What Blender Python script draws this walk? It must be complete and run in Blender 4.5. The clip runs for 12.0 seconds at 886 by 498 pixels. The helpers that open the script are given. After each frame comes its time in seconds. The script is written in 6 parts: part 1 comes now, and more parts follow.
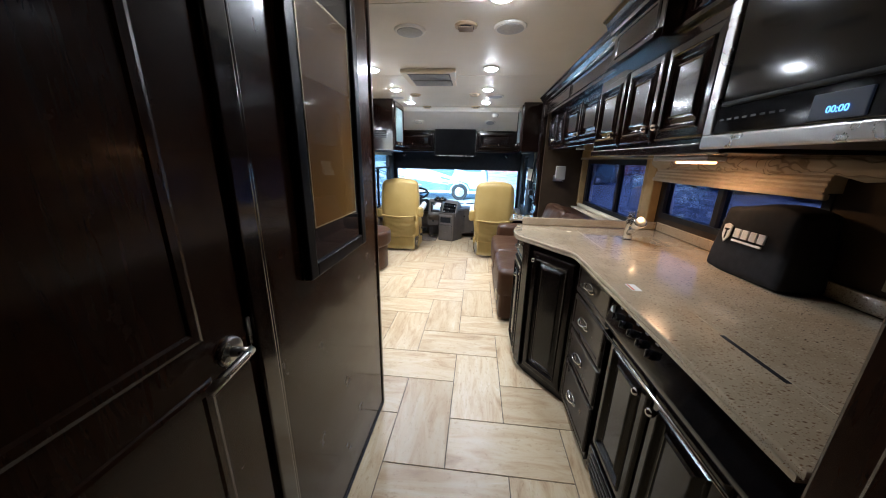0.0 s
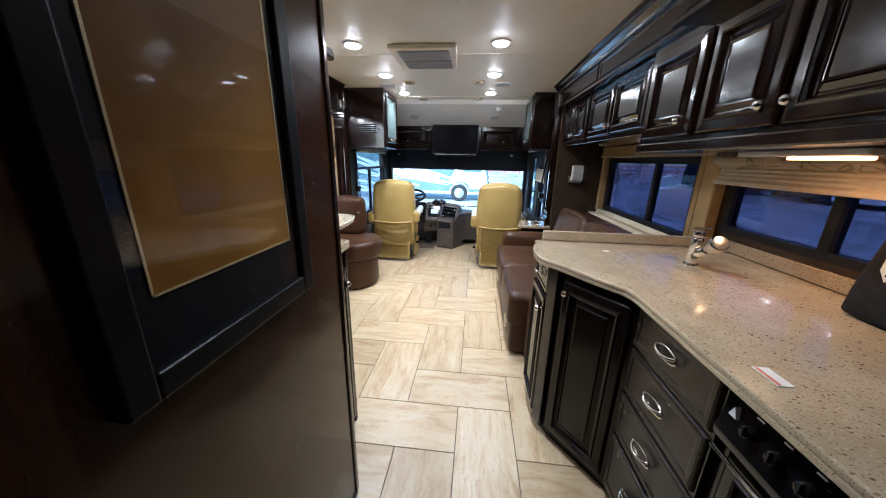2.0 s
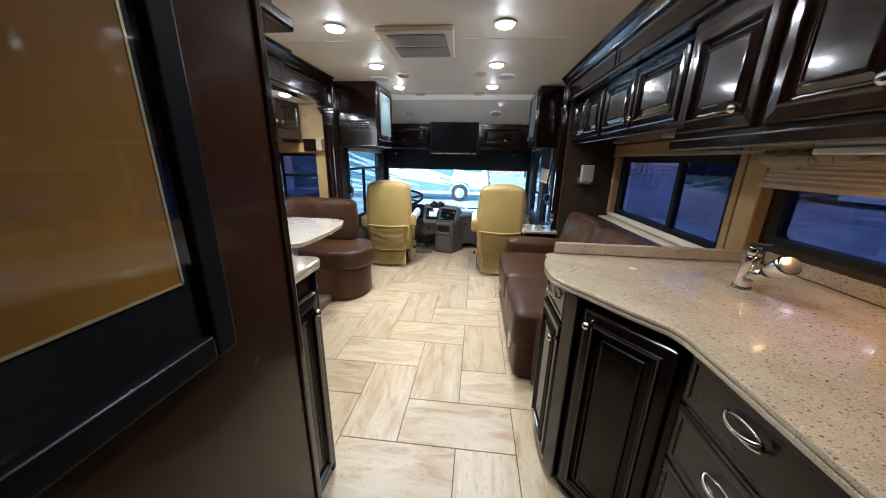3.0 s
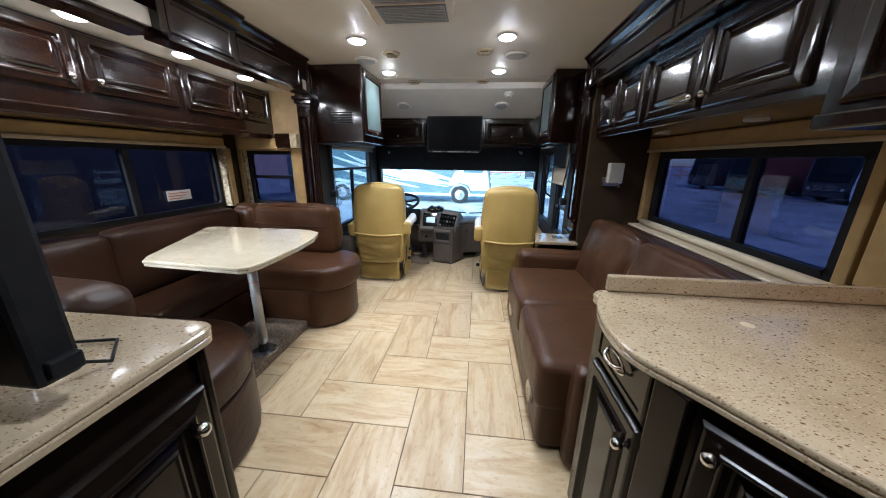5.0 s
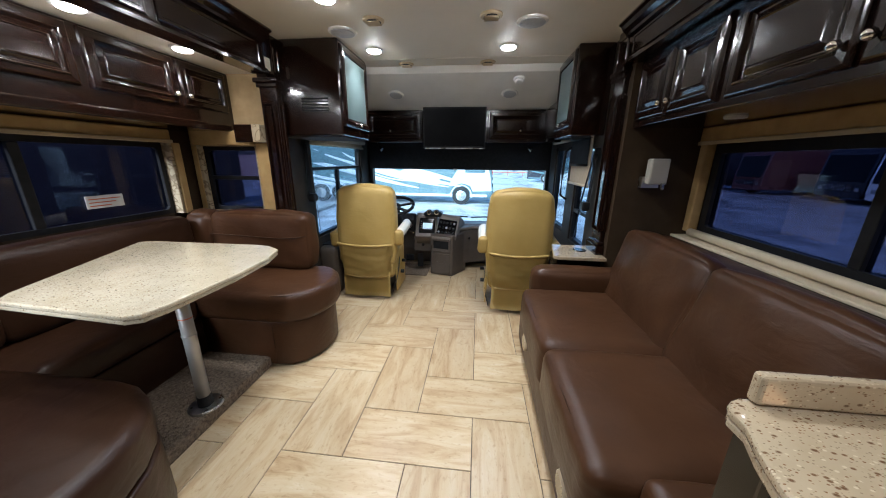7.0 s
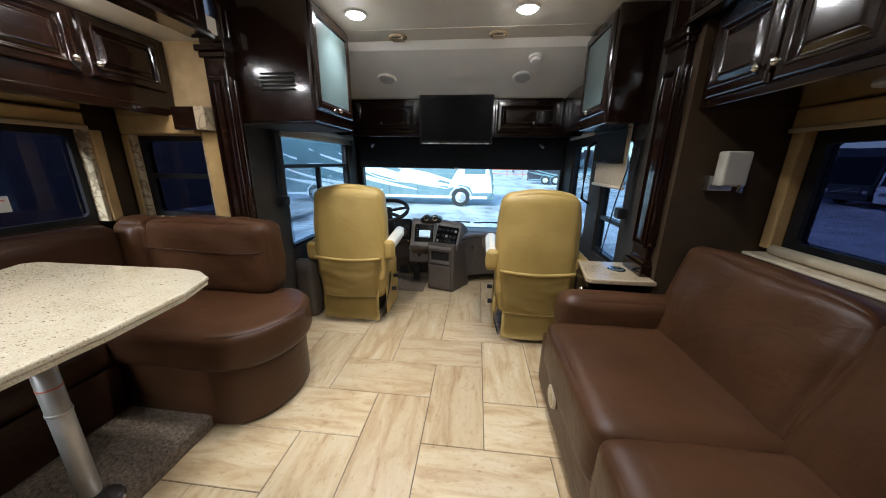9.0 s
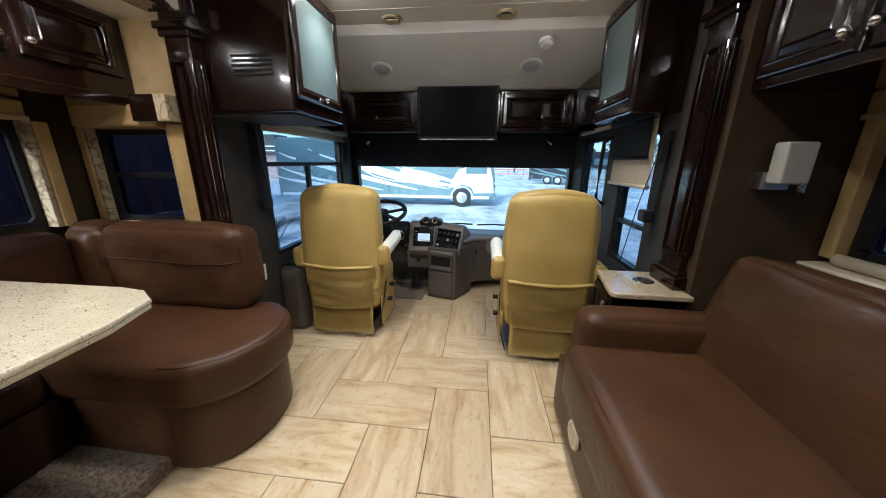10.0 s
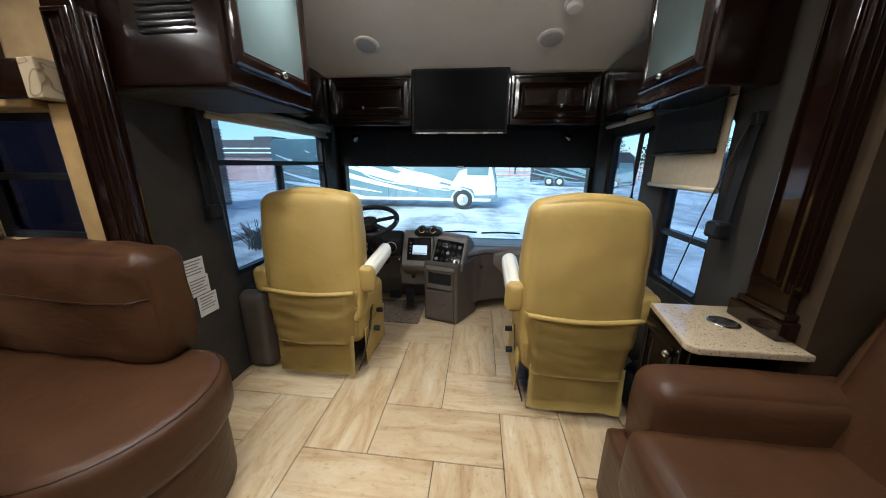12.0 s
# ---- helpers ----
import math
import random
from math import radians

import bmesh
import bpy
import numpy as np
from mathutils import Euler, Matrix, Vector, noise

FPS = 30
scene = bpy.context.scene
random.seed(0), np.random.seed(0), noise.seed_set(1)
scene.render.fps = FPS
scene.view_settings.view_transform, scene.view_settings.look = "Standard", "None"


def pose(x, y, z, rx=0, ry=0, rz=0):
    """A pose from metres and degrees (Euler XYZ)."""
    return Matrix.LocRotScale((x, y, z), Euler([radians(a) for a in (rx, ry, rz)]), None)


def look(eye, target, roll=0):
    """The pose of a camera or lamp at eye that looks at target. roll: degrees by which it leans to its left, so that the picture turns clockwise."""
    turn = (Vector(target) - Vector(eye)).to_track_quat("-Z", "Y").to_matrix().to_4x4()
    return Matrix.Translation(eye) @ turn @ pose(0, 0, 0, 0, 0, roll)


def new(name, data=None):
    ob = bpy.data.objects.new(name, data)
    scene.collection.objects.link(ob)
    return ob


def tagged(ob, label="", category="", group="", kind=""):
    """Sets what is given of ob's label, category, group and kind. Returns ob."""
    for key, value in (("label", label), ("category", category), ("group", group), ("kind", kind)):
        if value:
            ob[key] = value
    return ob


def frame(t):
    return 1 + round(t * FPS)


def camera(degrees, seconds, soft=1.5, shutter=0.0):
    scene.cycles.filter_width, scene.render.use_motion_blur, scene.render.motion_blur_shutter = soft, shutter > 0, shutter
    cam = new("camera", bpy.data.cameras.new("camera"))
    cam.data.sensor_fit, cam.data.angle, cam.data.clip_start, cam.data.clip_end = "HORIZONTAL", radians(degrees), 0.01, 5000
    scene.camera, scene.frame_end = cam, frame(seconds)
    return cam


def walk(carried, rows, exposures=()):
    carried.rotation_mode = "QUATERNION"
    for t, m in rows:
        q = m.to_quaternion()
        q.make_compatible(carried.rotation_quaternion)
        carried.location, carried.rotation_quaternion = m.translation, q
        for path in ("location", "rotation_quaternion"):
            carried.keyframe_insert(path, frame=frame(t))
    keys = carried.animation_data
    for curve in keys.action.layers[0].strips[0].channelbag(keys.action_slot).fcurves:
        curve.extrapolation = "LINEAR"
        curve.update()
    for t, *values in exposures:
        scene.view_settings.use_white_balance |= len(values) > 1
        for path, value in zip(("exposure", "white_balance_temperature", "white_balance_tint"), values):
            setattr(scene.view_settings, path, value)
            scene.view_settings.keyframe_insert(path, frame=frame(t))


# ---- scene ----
cam = camera(110.4, 12.0, soft=1.0)
PATH = [
    (0, (0.289, 0.138, 1.438), (0.094, 2.048, 0.878), 1.2),
    (0.5, (0.276, 0.277, 1.429), (0.083, 2.187, 0.871), 1.3),
    (1, (0.263, 0.417, 1.428), (0.07, 2.327, 0.868), 1.3),
    (1.5, (0.25, 0.55, 1.425), (0.059, 2.461, 0.866), 1.2),
    (2, (0.244, 0.678, 1.419), (0.052, 2.589, 0.86), 1.2),
    (2.5, (0.246, 0.82, 1.415), (0.05, 2.73, 0.855), 1.1),
    (3, (0.246, 0.963, 1.418), (0.049, 2.872, 0.857), 1.1),
    (5, (0.205, 1.501, 1.385), (0.006, 3.413, 0.833), 0.8),
    (5.5, (0.194, 1.629, 1.38), (-0.007, 3.541, 0.83), 0.8),
    (6, (0.186, 1.754, 1.367), (-0.017, 3.667, 0.818), 0.8),
    (6.5, (0.179, 1.888, 1.36), (-0.023, 3.8, 0.81), 0.8),
    (7, (0.181, 2.032, 1.359), (-0.028, 3.943, 0.808), 0.6),
    (9, (0.115, 2.555, 1.317), (-0.086, 4.47, 0.775), 0.8),
    (9.5, (0.102, 2.679, 1.31), (-0.101, 4.592, 0.765), 0.8),
    (10, (0.092, 2.801, 1.295), (-0.116, 4.715, 0.754), 0.6),
    (10.5, (0.076, 2.931, 1.287), (-0.133, 4.845, 0.747), 0.6),
    (11, (0.06, 3.055, 1.285), (-0.145, 4.971, 0.748), 0.6),
    (11.5, (0.05, 3.166, 1.288), (-0.154, 5.081, 0.749), 0.4),
    (12, (0.048, 3.281, 1.269), (-0.165, 5.198, 0.739), 0.4),
]
walk(cam, [(t, look(eye, target, roll)) for t, eye, target, roll in PATH], [(0, 2.16, 5650, 10), (3, 1.88, 5700, 10), (5, 1.66, 5850, 10), (6.5, 1.52, 6000, 10), (12, 1.44, 6450, 10)])

# ---- world, sun, exposure ----
world = bpy.data.worlds.new("dusk_sky")
scene.world = world
world.use_nodes = True
wn = world.node_tree
sky = wn.nodes.new("ShaderNodeTexSky")
sky.sky_type = "NISHITA"
sky.sun_disc = False
sky.sun_elevation = radians(32)
sky.sun_rotation = radians(200)
sky.air_density, sky.dust_density, sky.ozone_density = 1.0, 0.6, 5.0
bg = wn.nodes["Background"]
bg.inputs["Strength"].default_value = 0.15
wn.links.new(sky.outputs["Color"], bg.inputs["Color"])
sun_data = bpy.data.lights.new("sun", "SUN")
sun_data.energy, sun_data.angle, sun_data.color = 2.8, radians(24), (0.86, 0.93, 1.0)
sun = new("sun", sun_data)
sun.matrix_world = look((-3, -8, 5.3), (0, 0, 0))


# ---- materials ----
def mat(name, color=(0.5, 0.5, 0.5), rough=0.5, metal=0.0, coat=0.0, spec=0.5):
    m = bpy.data.materials.new(name)
    m.use_nodes = True
    b = m.node_tree.nodes["Principled BSDF"]
    b.inputs["Base Color"].default_value = (*color, 1)
    b.inputs["Roughness"].default_value = rough
    b.inputs["Metallic"].default_value = metal
    b.inputs["Coat Weight"].default_value = coat
    b.inputs["Coat Roughness"].default_value = 0.09
    b.inputs["Specular IOR Level"].default_value = spec
    return m


def nd(m, kind, **kw):
    n = m.node_tree.nodes.new(kind)
    for k, v in kw.items():
        if k in n.inputs:
            n.inputs[k].default_value = v
    return n


def ln(m, a, b):
    m.node_tree.links.new(a, b)


def bsdf(m):
    return m.node_tree.nodes["Principled BSDF"]


def coords(m, scale=(1, 1, 1), shuffle=False):
    tc = nd(m, "ShaderNodeTexCoord")
    mp = nd(m, "ShaderNodeMapping")
    mp.inputs["Scale"].default_value = scale
    out = tc.outputs["Object"]
    if shuffle:
        info = nd(m, "ShaderNodeObjectInfo")
        mul = m.node_tree.nodes.new("ShaderNodeVectorMath")
        mul.operation = "MULTIPLY_ADD"
        ln(m, info.outputs["Random"], mul.inputs[0])
        mul.inputs[1].default_value = (31.0, 17.0, 7.0)
        ln(m, out, mul.inputs[2])
        out = mul.outputs[0]
    ln(m, out, mp.inputs["Vector"])
    return mp.outputs["Vector"]


def ramp(m, fac, stops):
    r = nd(m, "ShaderNodeValToRGB")
    els = r.color_ramp.elements
    while len(els) < len(stops):
        els.new(0.5)
    for e, (p, c) in zip(els, stops):
        e.position, e.color = p, (*c, 1)
    ln(m, fac, r.inputs["Fac"])
    return r.outputs["Color"]


def noise_tex(m, vec, scale, detail=4.0, rough=0.55, dist=0.0):
    n = nd(m, "ShaderNodeTexNoise", Scale=scale, Detail=detail, Roughness=rough, Distortion=dist)
    ln(m, vec, n.inputs["Vector"])
    return n.outputs["Fac"]


def bump(m, fac, strength=0.2, dist=0.002, prev=None):
    b = nd(m, "ShaderNodeBump", Strength=strength, Distance=dist)
    ln(m, fac, b.inputs["Height"])
    if prev is not None:
        ln(m, prev, b.inputs["Normal"])
    ln(m, b.outputs["Normal"], bsdf(m).inputs["Normal"])
    return b.outputs["Normal"]


def mixc(m, fac, a, b, mode="MIX"):
    n = m.node_tree.nodes.new("ShaderNodeMix")
    n.data_type, n.blend_type = "RGBA", mode
    for sock, v in ((n.inputs["Factor"], fac), (n.inputs[6], a), (n.inputs[7], b)):
        if isinstance(v, (int, float)):
            sock.default_value = v
        elif isinstance(v, tuple):
            sock.default_value = (*v, 1)
        else:
            ln(m, v, sock)
    return n.outputs[2]


def wear(m, lo, hi, scale=9.0):
    """Uneven gloss from handling."""
    v = coords(m)
    f = noise_tex(m, v, scale, 5)
    r = nd(m, "ShaderNodeMapRange")
    r.inputs["To Min"].default_value, r.inputs["To Max"].default_value = lo, hi
    ln(m, f, r.inputs["Value"])
    ln(m, r.outputs["Result"], bsdf(m).inputs["Roughness"])


def wood_mat(name, dark, light, rough=(0.16, 0.3), coat=0.6, grain=(22, 22, 2.2)):
    m = mat(name, dark, 0.2, coat=coat, spec=0.24)
    v = coords(m, grain)
    f = noise_tex(m, v, 2.0, 7, 0.62, 1.4)
    big = noise_tex(m, coords(m), 1.6, 3)
    c = ramp(m, f, [(0.28, dark), (0.72, light)])
    c = mixc(m, big, c, tuple(x * 0.62 for x in dark), "MIX")
    ln(m, c, bsdf(m).inputs["Base Color"])
    wear(m, *rough)
    bump(m, f, 0.06, 0.001)
    return m


WOOD = wood_mat("espresso_wood", (0.009, 0.0038, 0.0024), (0.025, 0.0088, 0.0044), (0.13, 0.24), 0.7)
WOODL = wood_mat("espresso_wood_long_grain", (0.0085, 0.0037, 0.0024), (0.023, 0.0083, 0.0043), (0.13, 0.24), 0.7, grain=(22, 2.2, 22))
PANELW = wood_mat("dark_wood_panel", (0.022, 0.0080, 0.0038), (0.048, 0.0165, 0.0070), (0.18, 0.32), 0.22)
BASEW = wood_mat("base_cabinet_wood", (0.006, 0.004, 0.0033), (0.013, 0.0078, 0.0058), (0.14, 0.24), 0.1)
DRAWERW = wood_mat("drawer_front_wood", (0.015, 0.010, 0.0075), (0.026, 0.017, 0.0125), (0.22, 0.36), 0.1)

TILE = mat("travertine_tile", (0.6, 0.5, 0.38), 0.32)
v = coords(TILE, (1.8, 9, 1), True)
f1 = noise_tex(TILE, v, 1.6, 8, 0.62, 0.9)
c1 = ramp(TILE, f1, [(0.24, (0.28, 0.165, 0.075)), (0.38, (0.44, 0.305, 0.165)), (0.52, (0.53, 0.405, 0.245)), (0.64, (0.56, 0.45, 0.29)), (0.78, (0.66, 0.57, 0.43))])
v2 = coords(TILE, (5, 9, 1), True)
f2 = noise_tex(TILE, v2, 6.0, 10, 0.7)
pit = ramp(TILE, f2, [(0.55, (1, 1, 1)), (0.70, (0.62, 0.50, 0.37))])
c1 = mixc(TILE, 0.75, c1, pit, "MULTIPLY")
info = nd(TILE, "ShaderNodeObjectInfo")
tone = ramp(TILE, info.outputs["Random"], [(0.0, (0.80, 0.76, 0.72)), (1.0, (1.0, 1.0, 1.0))])
ln(TILE, mixc(TILE, 0.8, c1, tone, "MULTIPLY"), bsdf(TILE).inputs["Base Color"])
wear(TILE, 0.24, 0.44, 14)
bump(TILE, f2, 0.10, 0.001)

GROUT = mat("tile_grout", (0.10, 0.075, 0.05), 0.9)
ln(GROUT, ramp(GROUT, noise_tex(GROUT, coords(GROUT), 30), [(0.3, (0.06, 0.045, 0.03)), (0.7, (0.11, 0.085, 0.06))]), bsdf(GROUT).inputs["Base Color"])


def quartz_mat(name, base, pale, dark):
    m = mat(name, base, 0.16, coat=0.8)
    v = coords(m)
    f = noise_tex(m, v, 9, 6)
    c = ramp(m, f, [(0.3, base), (0.7, pale)])
    v = coords(m, (0.62, 1.0, 1.0))
    for scale, cut, col in ((132, 0.20, dark), (270, 0.26, tuple(x * 1.25 for x in dark)), (86, 0.13, tuple(x * 0.8 for x in dark)), (330, 0.30, tuple(x * 0.72 for x in base)), (190, 0.24, tuple(min(0.75, x * 1.2) for x in pale))):
        vo = nd(m, "ShaderNodeTexVoronoi", Scale=scale, Randomness=1.0)
        ln(m, v, vo.inputs["Vector"])
        sep = nd(m, "ShaderNodeSeparateColor")
        ln(m, vo.outputs["Color"], sep.inputs["Color"])
        pick = ramp(m, sep.outputs["Red"], [(0.80, (0, 0, 0)), (0.83, (1, 1, 1))])
        near = ramp(m, vo.outputs["Distance"], [(cut, (1, 1, 1)), (cut + 0.16, (0, 0, 0))])
        both = mixc(m, 1.0, pick, near, "MULTIPLY")
        c = mixc(m, both, c, col)
    ln(m, c, bsdf(m).inputs["Base Color"])
    bsdf(m).inputs["Coat Roughness"].default_value = 0.04
    wear(m, 0.10, 0.24, 6)
    return m


QUARTZ = quartz_mat("speckled_quartz", (0.385, 0.295, 0.185), (0.475, 0.38, 0.255), (0.18, 0.10, 0.05))
QUARTZT = quartz_mat("pale_table_quartz", (0.43, 0.365, 0.255), (0.51, 0.445, 0.33), (0.25, 0.17, 0.095))


def leather_mat(name, a, b, rough=(0.32, 0.46), crease=0.22):
    m = mat(name, a, 0.4, spec=0.24)
    v = coords(m)
    big = noise_tex(m, v, 3.0, 4)
    ln(m, ramp(m, big, [(0.3, a), (0.75, b)]), bsdf(m).inputs["Base Color"])
    wear(m, *rough, 5)
    vo = nd(m, "ShaderNodeTexVoronoi", Scale=420)
    ln(m, v, vo.inputs["Vector"])
    n1 = bump(m, vo.outputs["Distance"], 0.12, 0.001)
    wr = noise_tex(m, coords(m, (4, 4, 9)), 2.2, 3, 0.5, 0.6)
    bump(m, wr, crease, 0.02, n1)
    return m


LEATHER = leather_mat("brown_leather", (0.043, 0.0180, 0.0078), (0.067, 0.0285, 0.0125))
# same brown leather at about half brightness, with shade put into its colour
LEATHER_SHADED = leather_mat("shaded_brown_leather", (0.024, 0.0100, 0.0050), (0.035, 0.0150, 0.0075))
VINYL = leather_mat("mustard_vinyl", (0.355, 0.235, 0.068), (0.44, 0.30, 0.10), (0.34, 0.5), 0.10)
PLASTICWRAP = leather_mat("clear_wrapped_vinyl", (0.66, 0.60, 0.48), (0.78, 0.74, 0.65), (0.14, 0.3))


def plain(name, a, b, scale=12, rough=(0.5, 0.65), bumpy=0.08, dist=0.001, metal=0.0, coat=0.0, stretch=(1, 1, 1), shuffle=False):
    m = mat(name, a, rough[0], metal, coat)
    v = coords(m, stretch, shuffle)
    f = noise_tex(m, v, scale, 6)
    ln(m, ramp(m, f, [(0.3, a), (0.7, b)]), bsdf(m).inputs["Base Color"])
    wear(m, *rough)
    if bumpy:
        bump(m, noise_tex(m, v, scale * 18, 3), bumpy, dist)
    return m


CEIL = plain("cream_ceiling_vinyl", (0.66, 0.60, 0.50), (0.70, 0.64, 0.54), 4, (0.42, 0.55), 0.06)
HEADER = plain("pale_padded_header", (0.66, 0.64, 0.60), (0.71, 0.69, 0.65), 5, (0.6, 0.75), 0.08)
WALLP = plain("brown_wallpaper", (0.041, 0.026, 0.0145), (0.057, 0.037, 0.021), 8, (0.5, 0.7), 0.15)
CABWALL = plain("grey_cab_wall", (0.036, 0.031, 0.026), (0.048, 0.041, 0.035), 8, (0.55, 0.7), 0.2)
TANFAB = plain("tan_fabric", (0.37, 0.23, 0.088), (0.45, 0.30, 0.125), 14, (0.75, 0.9), 0.3)
TANWALL = plain("tan_suede_wall", (0.36, 0.24, 0.11), (0.47, 0.33, 0.17), 11, (0.7, 0.85), 0.2)
LINEN = plain("cream_shade_cloth", (0.46, 0.37, 0.25), (0.52, 0.43, 0.31), 30, (0.7, 0.85), 0.25)
BLACKSH = plain("black_shade_cloth", (0.016, 0.017, 0.019), (0.024, 0.025, 0.028), 30, (0.6, 0.8), 0.2)
BLACKPL = plain("black_plastic", (0.012, 0.012, 0.013), (0.02, 0.02, 0.021), 20, (0.3, 0.48), 0.05)
BLACKGL = plain("black_gloss", (0.004, 0.004, 0.005), (0.007, 0.007, 0.008), 6, (0.05, 0.12), 0)
DASHM = plain("taupe_dash_plastic", (0.145, 0.125, 0.108), (0.175, 0.152, 0.132), 10, (0.45, 0.6), 0.25)
DASHD = plain("dark_taupe_plastic", (0.062, 0.048, 0.037), (0.080, 0.063, 0.049), 10, (0.45, 0.6), 0.25)
STEEL = plain("brushed_steel", (0.52, 0.51, 0.49), (0.60, 0.59, 0.57), 8, (0.22, 0.34), 0.05, metal=1.0, stretch=(1, 40, 40))
SATIN = plain("satin_aluminium", (0.36, 0.345, 0.32), (0.43, 0.415, 0.39), 8, (0.38, 0.5), 0.03, metal=0.55)
CHROME = plain("polished_nickel", (0.66, 0.64, 0.60), (0.74, 0.72, 0.69), 8, (0.10, 0.2), 0, metal=1.0)
WHITEPL = plain("white_plastic", (0.66, 0.64, 0.60), (0.72, 0.70, 0.66), 10, (0.35, 0.5), 0.03)
CREAMPL = plain("cream_plastic", (0.60, 0.50, 0.35), (0.66, 0.57, 0.42), 10, (0.35, 0.5), 0.03)
TANPL = plain("tan_plastic", (0.44, 0.34, 0.20), (0.50, 0.40, 0.26), 10, (0.4, 0.5), 0.03)
SPKM = plain("speaker_mesh", (0.38, 0.39, 0.40), (0.45, 0.46, 0.47), 60, (0.6, 0.75), 0.4)
PAPER = plain("printed_paper", (0.62, 0.60, 0.56), (0.70, 0.68, 0.64), 10, (0.7, 0.8), 0.05)
INK = plain("grey_print", (0.20, 0.20, 0.21), (0.25, 0.25, 0.26), 10, (0.7, 0.8), 0)
WHITEPR = plain("white_print", (0.78, 0.78, 0.78), (0.84, 0.84, 0.84), 10, (0.6, 0.7), 0)
REDPR = plain("red_print", (0.50, 0.10, 0.04), (0.58, 0.14, 0.06), 10, (0.6, 0.7), 0)
BAGM = plain("black_nylon_cover", (0.010, 0.010, 0.011), (0.017, 0.017, 0.018), 30, (0.7, 0.85), 0.4)
MATTM = plain("charcoal_mat_board", (0.005, 0.0056, 0.0066), (0.008, 0.0088, 0.010), 20, (0.6, 0.7), 0.1)
GOLDL = plain("pale_gilt_fillet", (0.62, 0.50, 0.28), (0.70, 0.58, 0.36), 20, (0.3, 0.4), 0, metal=0.6)
ARTM = plain("ochre_art_print", (0.155, 0.064, 0.010), (0.28, 0.138, 0.024), 2.2, (0.45, 0.6), 0)
CARPET = plain("brown_carpet", (0.085, 0.056, 0.037), (0.28, 0.21, 0.145), 65, (0.9, 1.0), 0.9, 0.006)
STONET = plain("tumbled_stone_tile", (0.22, 0.16, 0.09), (0.34, 0.26, 0.16), 14, (0.5, 0.7), 0.3, shuffle=True)
FROST = plain("frosted_glass_panel", (0.085, 0.118, 0.115), (0.105, 0.14, 0.137), 5, (0.25, 0.35), 0)
LAMPSH = plain("opal_lamp_glass", (0.40, 0.38, 0.32), (0.46, 0.44, 0.38), 5, (0.3, 0.4), 0)

TVM = plain("matt_screen", (0.004, 0.004, 0.005), (0.006, 0.006, 0.007), 6, (0.32, 0.36), 0)
FRAMEB = plain("black_picture_frame", (0.004, 0.0042, 0.0046), (0.006, 0.0062, 0.0068), 20, (0.25, 0.4), 0.05)
bsdf(BLACKGL).inputs["Specular IOR Level"].default_value = 0.35
for m in (TVM, FRAMEB, WALLP, CABWALL, BLACKPL, BLACKSH, BAGM, MATTM, ARTM):
    bsdf(m).inputs["Specular IOR Level"].default_value = 0.15
bsdf(TVM).inputs["Specular IOR Level"].default_value = 0.05

VAL = mat("swirl_valance_fabric", (0.45, 0.36, 0.24), 0.85)
vf = noise_tex(VAL, coords(VAL, (1, 1, 1.3)), 8, 1, 0.3, 1.4)
ln(VAL, ramp(VAL, vf, [(0.42, (0.40, 0.32, 0.205)), (0.455, (0.19, 0.14, 0.08)), (0.49, (0.24, 0.18, 0.105)), (0.53, (0.42, 0.34, 0.225))]), bsdf(VAL).inputs["Base Color"])
bump(VAL, noise_tex(VAL, coords(VAL), 260), 0.3)


def glass_mat(name, tint, gloss=0.05):
    m = bpy.data.materials.new(name)
    m.use_nodes = True
    nt = m.node_tree
    nt.nodes.remove(nt.nodes["Principled BSDF"])
    tr = nt.nodes.new("ShaderNodeBsdfTransparent")
    tr.inputs["Color"].default_value = (*tint, 1)
    gl = nt.nodes.new("ShaderNodeBsdfGlossy")
    gl.inputs["Roughness"].default_value = 0.02
    lw = nt.nodes.new("ShaderNodeLayerWeight")
    lw.inputs["Blend"].default_value = 0.5
    pw = nt.nodes.new("ShaderNodeMath")
    pw.operation, pw.inputs[1].default_value = "POWER", 5.0
    nt.links.new(lw.outputs["Facing"], pw.inputs[0])
    fr = nt.nodes.new("ShaderNodeMath")
    fr.operation, fr.inputs[1].default_value, fr.inputs[2].default_value = "MULTIPLY_ADD", 1.0 - gloss, gloss
    fr.use_clamp = True
    nt.links.new(pw.outputs[0], fr.inputs[0])
    mx = nt.nodes.new("ShaderNodeMixShader")
    nt.links.new(fr.outputs[0], mx.inputs[0])
    nt.links.new(tr.outputs[0], mx.inputs[1])
    nt.links.new(gl.outputs[0], mx.inputs[2])
    nt.links.new(mx.outputs[0], nt.nodes["Material Output"].inputs["Surface"])
    return m


GLASS = glass_mat("clear_windscreen_glass", (0.90, 1.0, 1.0))
SIDEGL = glass_mat("lightly_tinted_glass", (0.60, 0.70, 0.76))
TINT = glass_mat("tinted_coach_glass", (0.190, 0.205, 0.285), 0.03)
PICGL = glass_mat("picture_glass", (0.95, 0.95, 0.95), 0.045)


def glow(name, color, strength):
    m = mat(name, color, 0.4)
    bsdf(m).inputs["Emission Color"].default_value = (*color, 1)
    bsdf(m).inputs["Emission Strength"].default_value = strength
    return m


